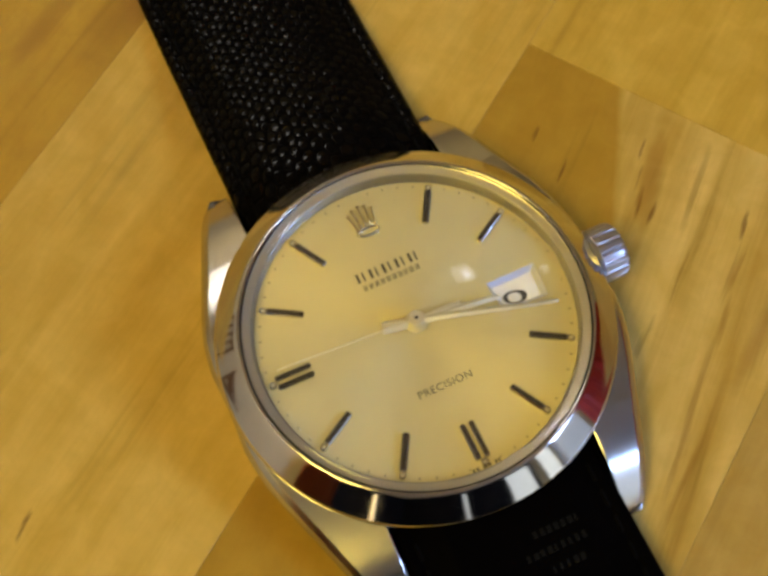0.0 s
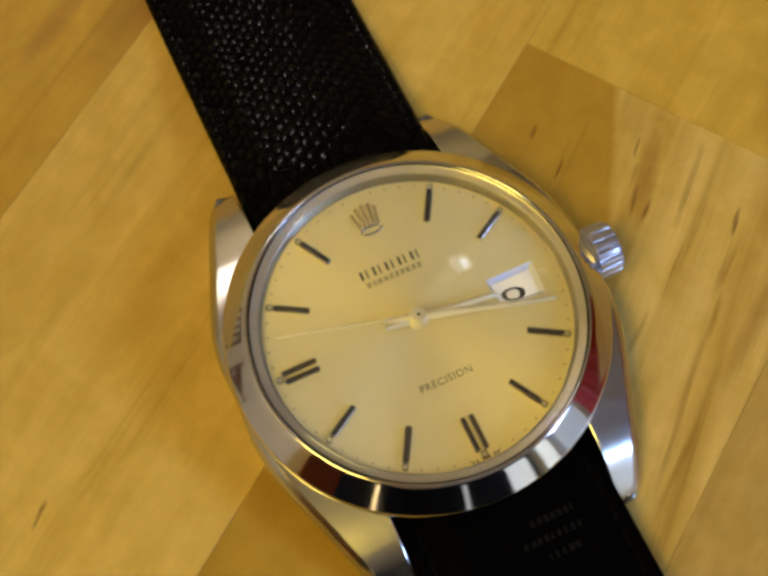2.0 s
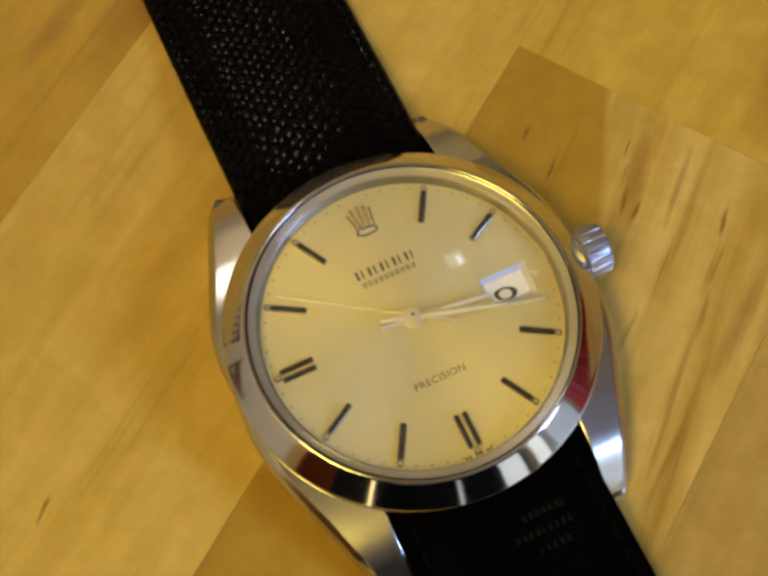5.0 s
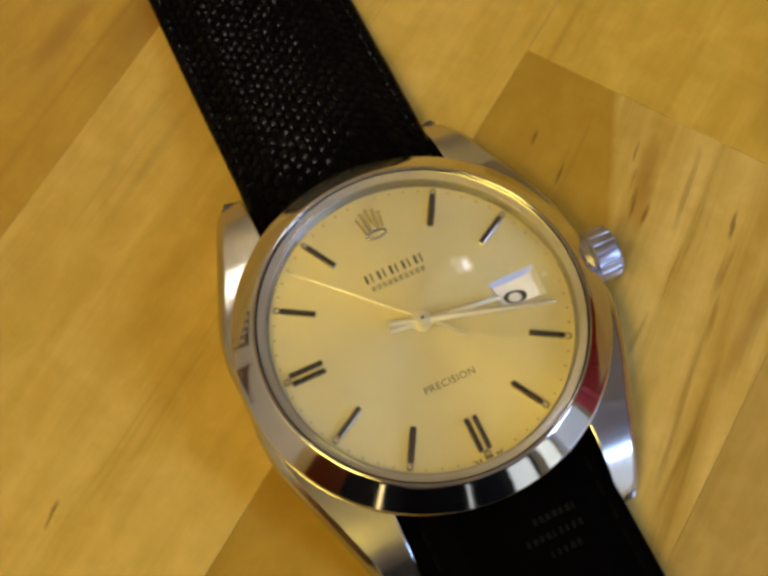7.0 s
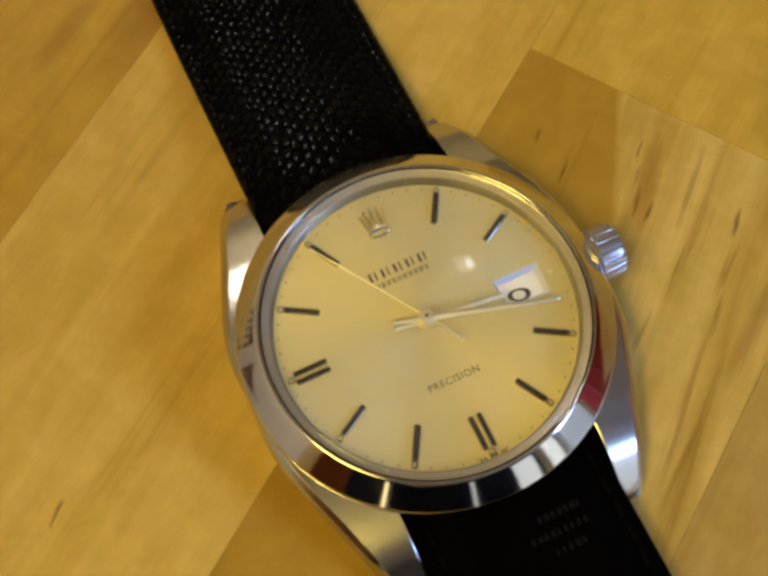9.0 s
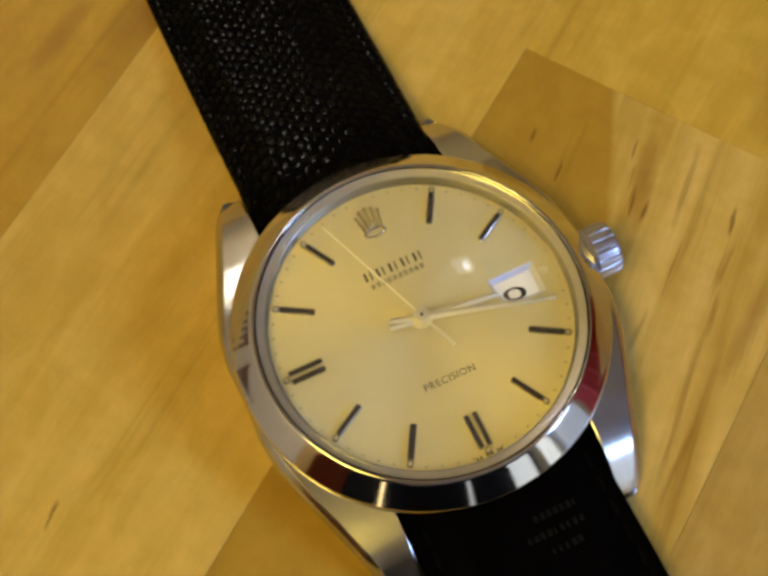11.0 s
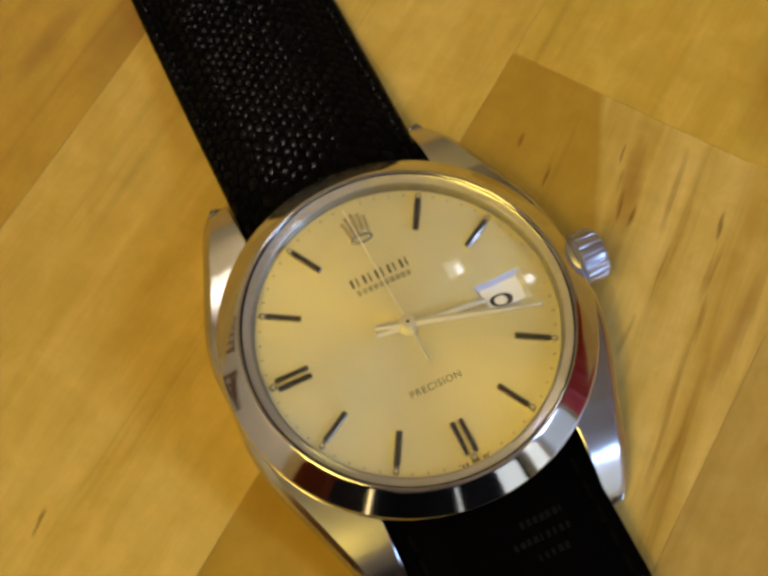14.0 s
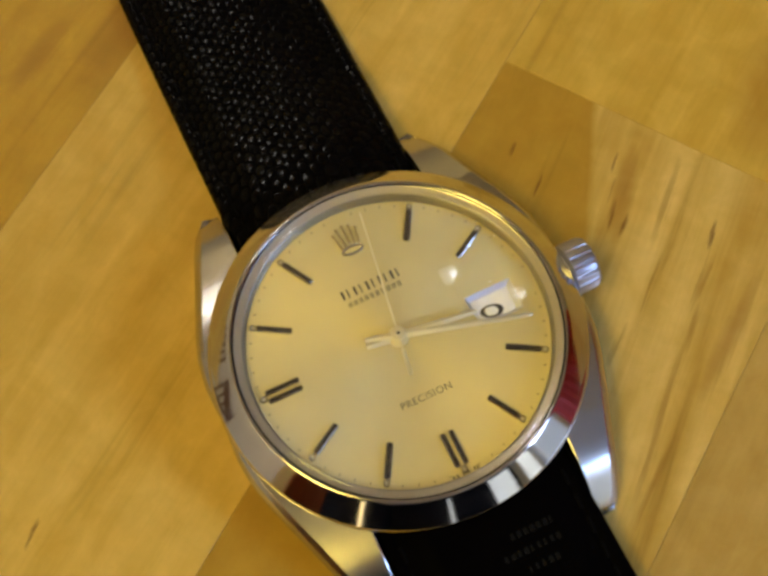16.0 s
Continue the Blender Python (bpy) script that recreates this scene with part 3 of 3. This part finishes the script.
def strap_mesh(name, sign, mat):
    """Padded leather strap with raised scales; sign: towards twelve (1) or six (-1)."""
    rng = np.random.default_rng(11 if sign > 0 else 12)
    ys = np.r_[np.arange(0, 30, 0.09), np.arange(30, 62.3, 0.3)]
    xs = np.linspace(-1, 1, 217)
    path_s = [0, 4, 7, 11, 17, 25, 33, 62]
    path_z = [5.3, 5.5, 5.25, 4.6, 3.7, 3.0, 2.75, 2.7] if sign > 0 else [4.6, 4.6, 4.4, 3.9, 3.4, 3.1, 2.9, 2.8]
    even = np.arange(0, 62.3, 0.14)
    ker = np.hanning(41) / np.hanning(41).sum()
    zc = np.interp(ys, even, np.convolve(np.pad(np.interp(even, path_s, path_z), 20, mode="edge"), ker, mode="valid"))
    left = np.interp(ys, [0, 6, 30, 62], [9.4, 9.4, 9.3, 9.0]) - (0.3 if sign < 0 else 0)
    right = np.interp(ys, [0, 6, 14, 30, 62], [9.5, 9.52, 9.8, 10.0, 9.7])
    half, mid = (left + right) / 2, (right - left) / 2
    X = xs[None, :] * half[:, None]                    # from the strap's middle line
    Y = np.repeat(ys[:, None], len(xs), 1)
    edge = half[:, None] - np.abs(X)
    rise = np.clip((edge - 1.9) / 2.3, 0, 1)
    pad = 0.5 * (rise * rise * (3 - 2 * rise) - 1)
    pad = pad - (1.0 if sign > 0 else 0.15) * (X / half[:, None]) ** 2
    rim = -0.55 * np.clip(1 - edge / 0.6, 0, 1) ** 2
    groove = -0.14 * np.exp(-((edge - 1.45) / 0.28) ** 2)
    # scales: jittered cells, raised in the middle and sunk at the joints
    grow = np.interp(ys, [0, 3, 9, 16, 62], [1.55, 1.5, 1.15, 1.0, 1.0])        # larger towards the lugs
    cx, cy = 0.78, 1.16
    XW = X / grow[:, None]
    YW = np.repeat(np.r_[0, np.cumsum(np.diff(ys) / grow[1:])][:, None], len(xs), 1)
    gx, gy = np.floor(XW / cx).astype(int), np.floor(YW / cy).astype(int)
    jit = rng.random((400, 400, 3))
    f1 = np.full(X.shape, 9.0)
    f2 = np.full(X.shape, 9.0)
    lift, px1, py1, tx, ty = (np.zeros(X.shape) for _ in range(5))
    tilt = rng.normal(0, 0.035, (400, 400, 2))
    for i in (-1, 0, 1):
        for j in (-2, -1, 0, 1):
            a, b = gx + i, gy + j
            r = jit[a % 400, b % 400]
            px = (a + .5 + (r[..., 0] - .5) * .34) * cx
            py = (b + .5 + .5 * (a % 2) + (r[..., 1] - .5) * .34) * cy
            d = np.hypot((XW - px) / cx, (YW - py) / cy)
            closer = d < f1
            f2 = np.where(closer, f1, np.minimum(f2, d))
            lift = np.where(closer, r[..., 2], lift)
            px1, py1 = np.where(closer, px, px1), np.where(closer, py, py1)
            tx, ty = np.where(closer, tilt[a % 400, b % 400, 0], tx), np.where(closer, tilt[a % 400, b % 400, 1], ty)
            f1 = np.where(closer, d, f1)
    t = np.clip((f2 - f1) / 0.25, 0, 1)
    scale = (1 - (f1 / 0.62) ** 2) * (0.056 + 0.022 * lift) + t * (tx * (XW - px1) + ty * (YW - py1))
    scale *= 1.0 if sign > 0 else 0.15
    scale *= np.clip((edge - 0.35) / 0.5, 0, 1) * (1 - 0.6 * np.exp(-((edge - 1.45) / 0.35) ** 2))
    Z = zc[:, None] + pad + rim + groove + scale - 0.15
    y0 = 13.5
    n, m = X.shape
    X = X + mid[:, None]
    topv = np.stack([X, sign * (Y + y0), Z], -1).reshape(-1, 3) * S
    base_z = np.maximum(zc - 2.7, 0.02)
    under = np.stack([X[:, [0, -1]] * 0.996, sign * (Y[:, [0, -1]] + y0), np.repeat(base_z[:, None], 2, 1)], -1).reshape(-1, 3) * S
    i = np.arange(n * m).reshape(n, m)
    faces = np.stack([i[:-1, :-1], i[:-1, 1:], i[1:, 1:], i[1:, :-1]], -1).reshape(-1, 4)
    u = n * m + np.arange(2 * n).reshape(n, 2)
    sides = [np.stack([i[:-1, 0], i[1:, 0], u[1:, 0], u[:-1, 0]], -1), np.stack([i[1:, -1], i[:-1, -1], u[:-1, 1], u[1:, 1]], -1),
             np.stack([u[:-1, 1], u[:-1, 0], u[1:, 0], u[1:, 1]], -1)]
    faces = np.concatenate([faces, *sides])
    if sign < 0:
        faces = faces[:, ::-1]
    end = [list(map(int, i[-1])) + [int(u[-1, 1]), int(u[-1, 0])], list(map(int, i[0][::-1])) + [int(u[0, 0]), int(u[0, 1])]]
    if sign < 0:
        end = [e[::-1] for e in end]
    me = bpy.data.meshes.new(name)
    me.from_pydata(np.concatenate([topv, under]).tolist(), [], faces.tolist() + end)
    me.update()
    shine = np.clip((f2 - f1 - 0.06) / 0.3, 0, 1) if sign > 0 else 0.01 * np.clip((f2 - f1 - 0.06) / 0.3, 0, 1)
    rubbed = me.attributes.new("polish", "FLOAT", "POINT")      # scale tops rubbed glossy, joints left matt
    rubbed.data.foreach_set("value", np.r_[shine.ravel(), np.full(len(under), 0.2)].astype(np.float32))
    me.materials.append(mat)
    me.polygons.foreach_set("use_smooth", [True] * len(me.polygons))
    return me, (ys, zc, left, right, y0)


def stitch_row(parent, sign, side, info):
    ys, zc, left, right, y0 = info
    bm = bmesh.new()
    s = 3.4
    while s < 58:
        z = float(np.interp(s, ys, zc)) - (1.36 if sign > 0 else 0.80)
        x = side * (float(np.interp(s, ys, right if side > 0 else left)) - 1.45)
        slope = float(np.interp(s + 1, ys, zc) - np.interp(s - 1, ys, zc)) / 2
        m = Matrix.Translation((x * S, sign * (s + y0) * S, z * S)) @ Matrix.Rotation(sign * math.atan(slope), 4, "X")
        box(bm, -.16, .16, -.75, .75, -.12, .14, bevel=0.1, m=m, segments=1)
        s += 2.3
    return part("stitching", bm, THREAD, parent, "row of black thread stitches")


def text_mesh(body, size, mat, name, parent, x, y, z, turn=0.0, spread=1.0, stretch=1.0):
    cu = bpy.data.curves.new(name, "FONT")
    cu.body, cu.size, cu.align_x, cu.align_y, cu.extrude, cu.space_character = body, size * S, "CENTER", "CENTER", 0.00001, spread
    tmp = bpy.data.objects.new(name, cu)
    scene.collection.objects.link(tmp)
    dg = bpy.context.evaluated_depsgraph_get()
    me = bpy.data.meshes.new_from_object(tmp.evaluated_get(dg))
    bpy.data.objects.remove(tmp)
    me.materials.clear()
    me.materials.append(mat)
    me.transform(Matrix.Translation((x * S, y * S, z * S)) @ Matrix.Rotation(radians(turn), 4, "Z") @ Matrix.Diagonal((stretch, 1, 1, 1)))
    ob = new(name, me)
    ob.parent = parent
    return ob


def prism(bm, outline, z0, z1):
    """An upright prism of an outline in millimetres."""
    lo = [bm.verts.new((x * S, y * S, z0 * S)) for x, y in outline]
    hi = [bm.verts.new((x * S, y * S, z1 * S)) for x, y in outline]
    n = len(outline)
    for k in range(n):
        bm.faces.new((lo[k], lo[(k + 1) % n], hi[(k + 1) % n], hi[k]))
    bm.faces.new(hi)
    bm.faces.new(lo[::-1])
    return lo + hi


def ridged_hand(bm, tip, w_base, w_tip, tail, z, thick=0.16):
    """A hand along y with a raised middle ridge."""
    pts = [(-tail, w_base * .62), (0, w_base), (tip * .98, w_tip), (tip, w_tip * .3)]
    rows = []
    for y, w in pts:
        rows.append([bm.verts.new((x * S, y * S, zz * S)) for x, zz in ((-w / 2, z), (-w / 2, z + thick * .4), (0, z + thick), (w / 2, z + thick * .4), (w / 2, z))])
    for a, b in zip(rows, rows[1:]):
        for k in range(5):
            bm.faces.new((a[k], a[(k + 1) % 5], b[(k + 1) % 5], b[k]))
    bm.faces.new(rows[0])
    bm.faces.new(rows[-1][::-1])
    bmesh.ops.recalc_face_normals(bm, faces=bm.faces[:])


def marker_bar(bm, r0, r1, width, z, m):
    """A faceted baton: flat crown, sloping flanks, its far end rounded."""
    box(bm, -width / 2, width / 2, r0, r1, z, z + 0.42, bevel=0.12, m=m, segments=1)


def watch():
    w = tagged(new("wristwatch"), "steel wristwatch with a silvered dial and black leather strap", "watch")

    # case
    bm = bmesh.new()
    lathe(bm, [(0, 0.02), (10, 0.02), (12.5, 0.35), (14.2, 1.4), (14.9, 2.2), (14.9, 5.6), (14.5, 5.7), (0, 5.7)], 96)
    lug_side(bm, 1)
    lug_side(bm, -1)
    bmesh.ops.recalc_face_normals(bm, faces=bm.faces[:])
    auto_smooth(part("case", bm, STEEL_BRUSHED, w, "steel case with brushed lugs"), 12)

    # bezel: sloping polished ring
    bm = bmesh.new()
    lathe(bm, [(14.58, 5.6), (14.58, 7.82), (14.62, 7.93), (14.72, 8.0), (14.86, 8.01), (14.97, 7.95), (15.3, 7.66), (15.7, 7.30), (16.1, 6.93), (16.5, 6.55), (16.76, 6.30), (16.9, 6.18), (17.0, 6.02), (17.02, 5.85), (17.02, 5.55), (16.8, 5.42), (14.58, 5.42)], 192, closed=True)
    auto_smooth(part("bezel", bm, STEEL, w, "smooth polished steel bezel"), 40)

    # flange between dial and crystal
    bm = bmesh.new()
    lathe(bm, [(13.46, ZD - .1), (13.46, ZD + .10), (13.50, ZD + .16), (13.66, ZD + 1.12), (13.72, ZD + 1.16), (14.55, ZD + 1.16), (14.55, ZD - .1)], 160, closed=True)
    auto_smooth(part("flange", bm, FLANGE, w, "grey satin inner ring round the dial"), 30)

    # added ring whose cream colour paints the dial mirrored in the crystal's edge
    bm = bmesh.new()
    lathe(bm, [(13.74, ZD + 1.17), (13.76, ZD + 1.22), (13.84, ZD + 1.25), (14.55, ZD + 1.25), (14.55, ZD + 1.17)], 160, closed=True)
    auto_smooth(part("seat_ring", bm, EDGE_CREAM, w, "pale ring, coloured like the dial mirrored in the crystal's edge"), 30)

    # dial with an opening for the date
    dx0, dx1, dy0, dy1 = 7.2, 11.3, -1.9, 0.95
    bm = bmesh.new()
    steps = 128
    hole = [bm.verts.new((x * S, y * S, ZD * S)) for x, y in ((dx0, dy0), (dx1, dy0), (dx1, dy1), (dx0, dy1))]
    rim = [bm.verts.new((13.44 * math.cos(2 * math.pi * k / steps) * S, 13.44 * math.sin(2 * math.pi * k / steps) * S, ZD * S)) for k in range(steps)]
    edges = [bm.edges.new((a, b)) for a, b in zip(hole, hole[1:] + hole[:1])] + [bm.edges.new((a, b)) for a, b in zip(rim, rim[1:] + rim[:1])]
    bmesh.ops.triangle_fill(bm, use_beauty=True, use_dissolve=False, edges=edges)
    for f in list(bm.faces):
        if f.normal.z < 0:
            f.normal_flip()
        c = f.calc_center_median() / S
        if dx0 < c.x < dx1 and dy0 < c.y < dy1:
            bm.faces.remove(f)
    dial = part("dial", bm, DIAL, w, "silvered sunray dial, warm champagne tone")
    # bevelled frame of the date opening and the disc below
    bm = bmesh.new()
    outer = ((dx0, dy0), (dx1, dy0), (dx1, dy1), (dx0, dy1))
    inner = ((dx0 + .3, dy0 + .3), (dx1 - .45, dy0 + .3), (dx1 - .45, dy1 - .45), (dx0 + .3, dy1 - .45))
    a = [bm.verts.new((x * S, y * S, (ZD + .02) * S)) for x, y in outer]
    b = [bm.verts.new((x * S, y * S, (ZD - .18) * S)) for x, y in inner]
    for k in range(4):
        bm.faces.new((a[k], a[(k + 1) % 4], b[(k + 1) % 4], b[k]))
    part("date_frame", bm, DATE_FRAME, dial, "bevelled polished frame of the date opening")
    bm = bmesh.new()
    box(bm, dx0 - .5, dx1 + .5, dy0 - .5, dy1 + .5, ZD - .5, ZD - .2)
    part("date_disc", bm, DATE_WHITE, dial, "white date disc")
    text_mesh("0", 1.75, DATE_BLACK, "date_numeral", dial, 8.85, -1.0, ZD - .185, -6, 1.0, 2.6)

    # hour markers, single and double batons, with a dark inlaid line and a tiny rimmed pip at the far end
    for hour in (1, 2, 4, 5, 6, 7, 8, 9, 10, 11):
        double = hour in (6, 9)
        for o in (-.40, .40) if double else (0.0,):
            m = turned(hour * 30, o, 0, 0)
            wd = 0.50 if double else 0.60
            bm = bmesh.new()
            marker_bar(bm, 9.42, 12.62, wd, ZD, m)
            bar = part("hour_marker", bm, MARKER, dial)
            bm = bmesh.new()
            box(bm, -wd * .30, wd * .30, 9.50, 12.50, ZD + .38, ZD + .435, m=m)
            part("marker_inlay", bm, INLAY, bar)
        spot = clock(hour * 30, 12.88)
        bm = bmesh.new()
        lathe(bm, [(.30, ZD), (.30, ZD + .30), (.26, ZD + .36), (.18, ZD + .36), (.15, ZD + .28), (.15, ZD)], 20, closed=True, centre=(spot.x, spot.y))
        pip = auto_smooth(part("marker_pip", bm, MARKER, dial, "tiny steel-rimmed pip beyond the baton"), 40)
        bm = bmesh.new()
        lathe(bm, [(0, ZD + .27), (.16, ZD + .27), (.16, ZD), (0, ZD)], 16, centre=(spot.x, spot.y))
        part("pip_fill", bm, PIP_FILL, pip)

    # minute track of tiny printed dots
    bm = bmesh.new()
    for k in range(60):
        if k % 5:
            box(bm, -.075, .075, 12.92, 13.10, ZD + .002, ZD + .012, m=turned(k * 6))
    ob = part("minute_track", bm, PRINT_FAINT, dial, "faint printed minute dots")
    ob["kind"] = "stuff"

    # applied emblem at twelve: a fan of five rays on an oval ring
    bm = bmesh.new()
    for k, (a, ln) in enumerate(((-34, 2.5), (-17, 2.75), (0, 2.85), (17, 2.75), (34, 2.5))):
        m = Matrix.Translation((0, 9.15 * S, 0)) @ Matrix.Rotation(radians(-a * .62), 4, "Z")
        vs = prism(bm, [(-.13 + a * .016, .75), (.13 + a * .016, .75), (.045 + a * .006, ln), (-.045 + a * .006, ln)], ZD + .01, ZD + .2)
        bmesh.ops.transform(bm, matrix=m, verts=vs)
        bmesh.ops.create_uvsphere(bm, u_segments=8, v_segments=6, radius=.15 * S, matrix=m @ Matrix.Translation((a * .006 * S, (ln + .08) * S, (ZD + .15) * S)))
    part("emblem_rays", bm, EMBLEM, dial, "applied golden ray emblem", True)
    bm = bmesh.new()
    steps = 32
    ring = []
    for k in range(steps):
        t = 2 * math.pi * k / steps
        c = Vector((.95 * math.cos(t), 9.55 + .36 * math.sin(t), ZD + .1))
        row = []
        for q in range(6):
            b_ = 2 * math.pi * q / 6
            d = Vector((math.cos(t) * math.cos(b_), math.sin(t) * math.cos(b_), math.sin(b_))) * .13
            row.append(bm.verts.new((c + d) * S))
        ring.append(row)
    for k in range(steps):
        a, b = ring[k], ring[(k + 1) % steps]
        for q in range(6):
            bm.faces.new((a[q], a[(q + 1) % 6], b[(q + 1) % 6], b[q]))
    bmesh.ops.recalc_face_normals(bm, faces=bm.faces[:])
    part("emblem_ring", bm, MARKER, dial, "dark oval ring under the emblem", True)

    # maker's lines as plain bars, letter by letter
    bm = bmesh.new()
    for k in range(5):
        x = -2.42 + k * 1.21
        for o, wide in ((-.26, .25), (.25, .15)):
            box(bm, x + o - wide / 2, x + o + wide / 2, 5.42, 6.28, ZD + .004, ZD + .02)
    part("maker_bars", bm, PRINT, dial, "dark printed bars of the maker's line")
    bm = bmesh.new()
    for k in range(10):
        x = -2.42 + k * .535
        for o in (-.1, .1):
            box(bm, x + o - .05, x + o + .05, 4.55, 5.07, ZD + .004, ZD + .02)
    part("model_bars", bm, PRINT, dial, "small printed bars below the maker's line")
    text_mesh("PRECISION", 0.92, PRINT, "dial_lettering", dial, -0.05, -5.75, ZD + .012, 0, 1.12, 1.0)
    bm = bmesh.new()
    for k, x in enumerate((-1.1, -.75, -.2, .05, .3, .85, 1.15)):
        box(bm, x - .09, x + .09, -13.28, -12.98, ZD + .003, ZD + .014)
    part("foot_bars", bm, PRINT, dial, "tiny printed bars at the foot of the dial")

    # hands
    bm = bmesh.new()
    ridged_hand(bm, 7.5, 0.78, 0.46, 2.9, ZD + .75, 0.26)
    lathe(bm, [(.95, ZD + .72), (.95, ZD + .86), (.5, ZD + .9), (.5, ZD + .72)], 32, closed=True)
    hour = part("hour_hand", bm, HAND, w, "polished baton hour hand")
    bm = bmesh.new()
    ridged_hand(bm, 12.0, 0.66, 0.36, 2.9, ZD + 1.15, 0.23)
    lathe(bm, [(.8, ZD + 1.12), (.8, ZD + 1.26), (.4, ZD + 1.3), (.4, ZD + 1.12)], 32, closed=True)
    minute = part("minute_hand", bm, HAND, w, "polished baton minute hand")
    hour.matrix_local = turned(96.2)
    minute.matrix_local = turned(106.2)
    bm = bmesh.new()
    ridged_hand(bm, 12.3, 0.18, 0.11, 3.9, ZD + 1.55, 0.04)
    box(bm, -.17, .17, -3.9, -1.5, ZD + 1.54, ZD + 1.64, bevel=.04, segments=1)
    lathe(bm, [(0, ZD + 1.78), (.22, ZD + 1.78), (.26, ZD + 1.72), (.62, ZD + 1.7), (.68, ZD + 1.62), (.66, ZD + 1.5), (0, ZD + 1.5)], 32)
    second = part("second_hand", bm, HAND, w, "thin polished seconds hand")
    bm = bmesh.new()
    lathe(bm, [(0, ZD + 1.80), (.14, ZD + 1.80), (.14, ZD + 1.7), (0, ZD + 1.7)], 16)
    part("pivot", bm, INLAY, second, "dark pivot of the hands")
    bm = bmesh.new()
    lathe(bm, [(0, ZD + 1.5), (.45, ZD + 1.5), (.45, ZD), (0, ZD)], 24)
    part("centre_post", bm, STEEL, w)

    # crystal: domed clear shell with an upright wall
    bm = bmesh.new()
    dome = [(r, 9.25 - r * r / 210) for r in np.linspace(0, 13.4, 30)] + [(13.8, 8.34), (14.15, 8.26), (14.38, 8.14), (14.5, 7.95), (14.53, 7.75), (14.53, 7.40)]
    under = [(13.72, 7.40), (13.66, 7.42)] + [(r, 8.15 - r * r / 210) for r in np.linspace(13.2, 0, 28)]
    lathe(bm, dome + under, 160)
    crystal = auto_smooth(part("crystal", bm, CRYSTAL, w, "clear domed acrylic crystal"), 40)
    crystal.visible_shadow = False
    # magnifier over the date: a thin bubble that follows the dome
    bm = bmesh.new()
    cx, cy, rr = 9.55, 0.15, 3.55
    qs = (0, .12, .24, .36, .48, .6, .7, .8, .88, .94, 1.0)
    lathe(bm, [(rr * q, 0.40 * (1 - q * q) ** 1.5 + .02) for q in qs] + [(rr * q, 0.0) for q in qs[::-1]], 72)
    for v in bm.verts:
        x, y = v.co.x / S + cx, v.co.y / S + cy
        v.co = Vector((x * S, y * S, v.co.z + (9.256 - (x * x + y * y) / 210) * S))
    lens = auto_smooth(part("magnifier", bm, CRYSTAL, crystal, "small clear magnifying bubble over the date"), 50)
    lens.visible_shadow = False

    # crown
    bm = bmesh.new()
    lathe(bm, [(0, -.9), (2.0, -.9), (2.05, -.1), (2.3, .0), (2.48, .15), (2.52, .7), (2.52, 2.0), (2.45, 2.3), (2.25, 2.55), (1.2, 2.7), (0, 2.72)], 160,
          flute=lambda a, r, z: -0.16 * min(1.0, max(0.0, 1.6 * math.cos(a * 18) - .3)) if r > 2.2 and z > .4 else 0)
    crown = auto_smooth(part("crown", bm, CROWN_STEEL, w, "fluted polished steel winding crown"), 35)
    crown.matrix_local = Matrix.Translation((17.1 * S, 0, 4.2 * S)) @ Matrix.Rotation(radians(90), 4, "Y")

    # strap
    for sign, name, label in ((1, "strap_upper", "black lizard-grain leather strap half with stitched edges"), (-1, "strap_lower", "black lizard-grain leather strap half")):
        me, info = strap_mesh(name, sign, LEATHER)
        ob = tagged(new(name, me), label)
        ob.parent = w
        for side in (-1, 1):
            stitch_row(ob, sign, side, info)
        if sign < 0:                                   # worn stamped lines, no longer legible
            rng = random.Random(5)
            for x0, x1, y in ((1.2, 5.4, -19.6), (-0.1, 4.9, -21.1), (1.5, 4.4, -22.6)):
                x = x0
                while x < x1:
                    z = float(np.interp(-y - info[4], info[0], info[1])) - .12
                    bm = bmesh.new()
                    box(bm, x, x + rng.uniform(.2, .45), y - .3, y + .3, z - .25, z)
                    part("stamped_bar", bm, STAMP, ob)
                    x += .62
    return w, second


room()
curtain(Matrix.Translation((1.66, -0.57, -0.74)) @ Matrix.Rotation(radians(90), 4, "Z"), 1.26, 2.75, RED_CLOTH, "red cloth curtain hanging in folds beside the window")
# unseen cloth, added only to put a rust-brown reflection into the bezel
curtain(Matrix.Translation((-1.68, -0.80, -0.74)) @ Matrix.Rotation(radians(90), 4, "Z"), 0.56, 2.3, RUST_CLOTH, "rust-brown cloth, added for a patch mirrored in the bezel")
chair_near = chair(Matrix.Translation((-1.50, 0.62, -0.75)) @ Matrix.Rotation(radians(-112), 4, "Z"))
copy_thing(chair_near, Matrix.Translation((-1.36, 1.18, -0.75)) @ Matrix.Rotation(radians(-140), 4, "Z"))
paper_lantern(-1.62, -1.86)
TABLE = table()
WATCH, SECOND = watch()


def motions():
    """The seconds hand sweeps six degrees a second."""
    walk(SECOND, [(k * 0.5, turned(273.0 + 3.0 * k)) for k in range(33)])


motions()
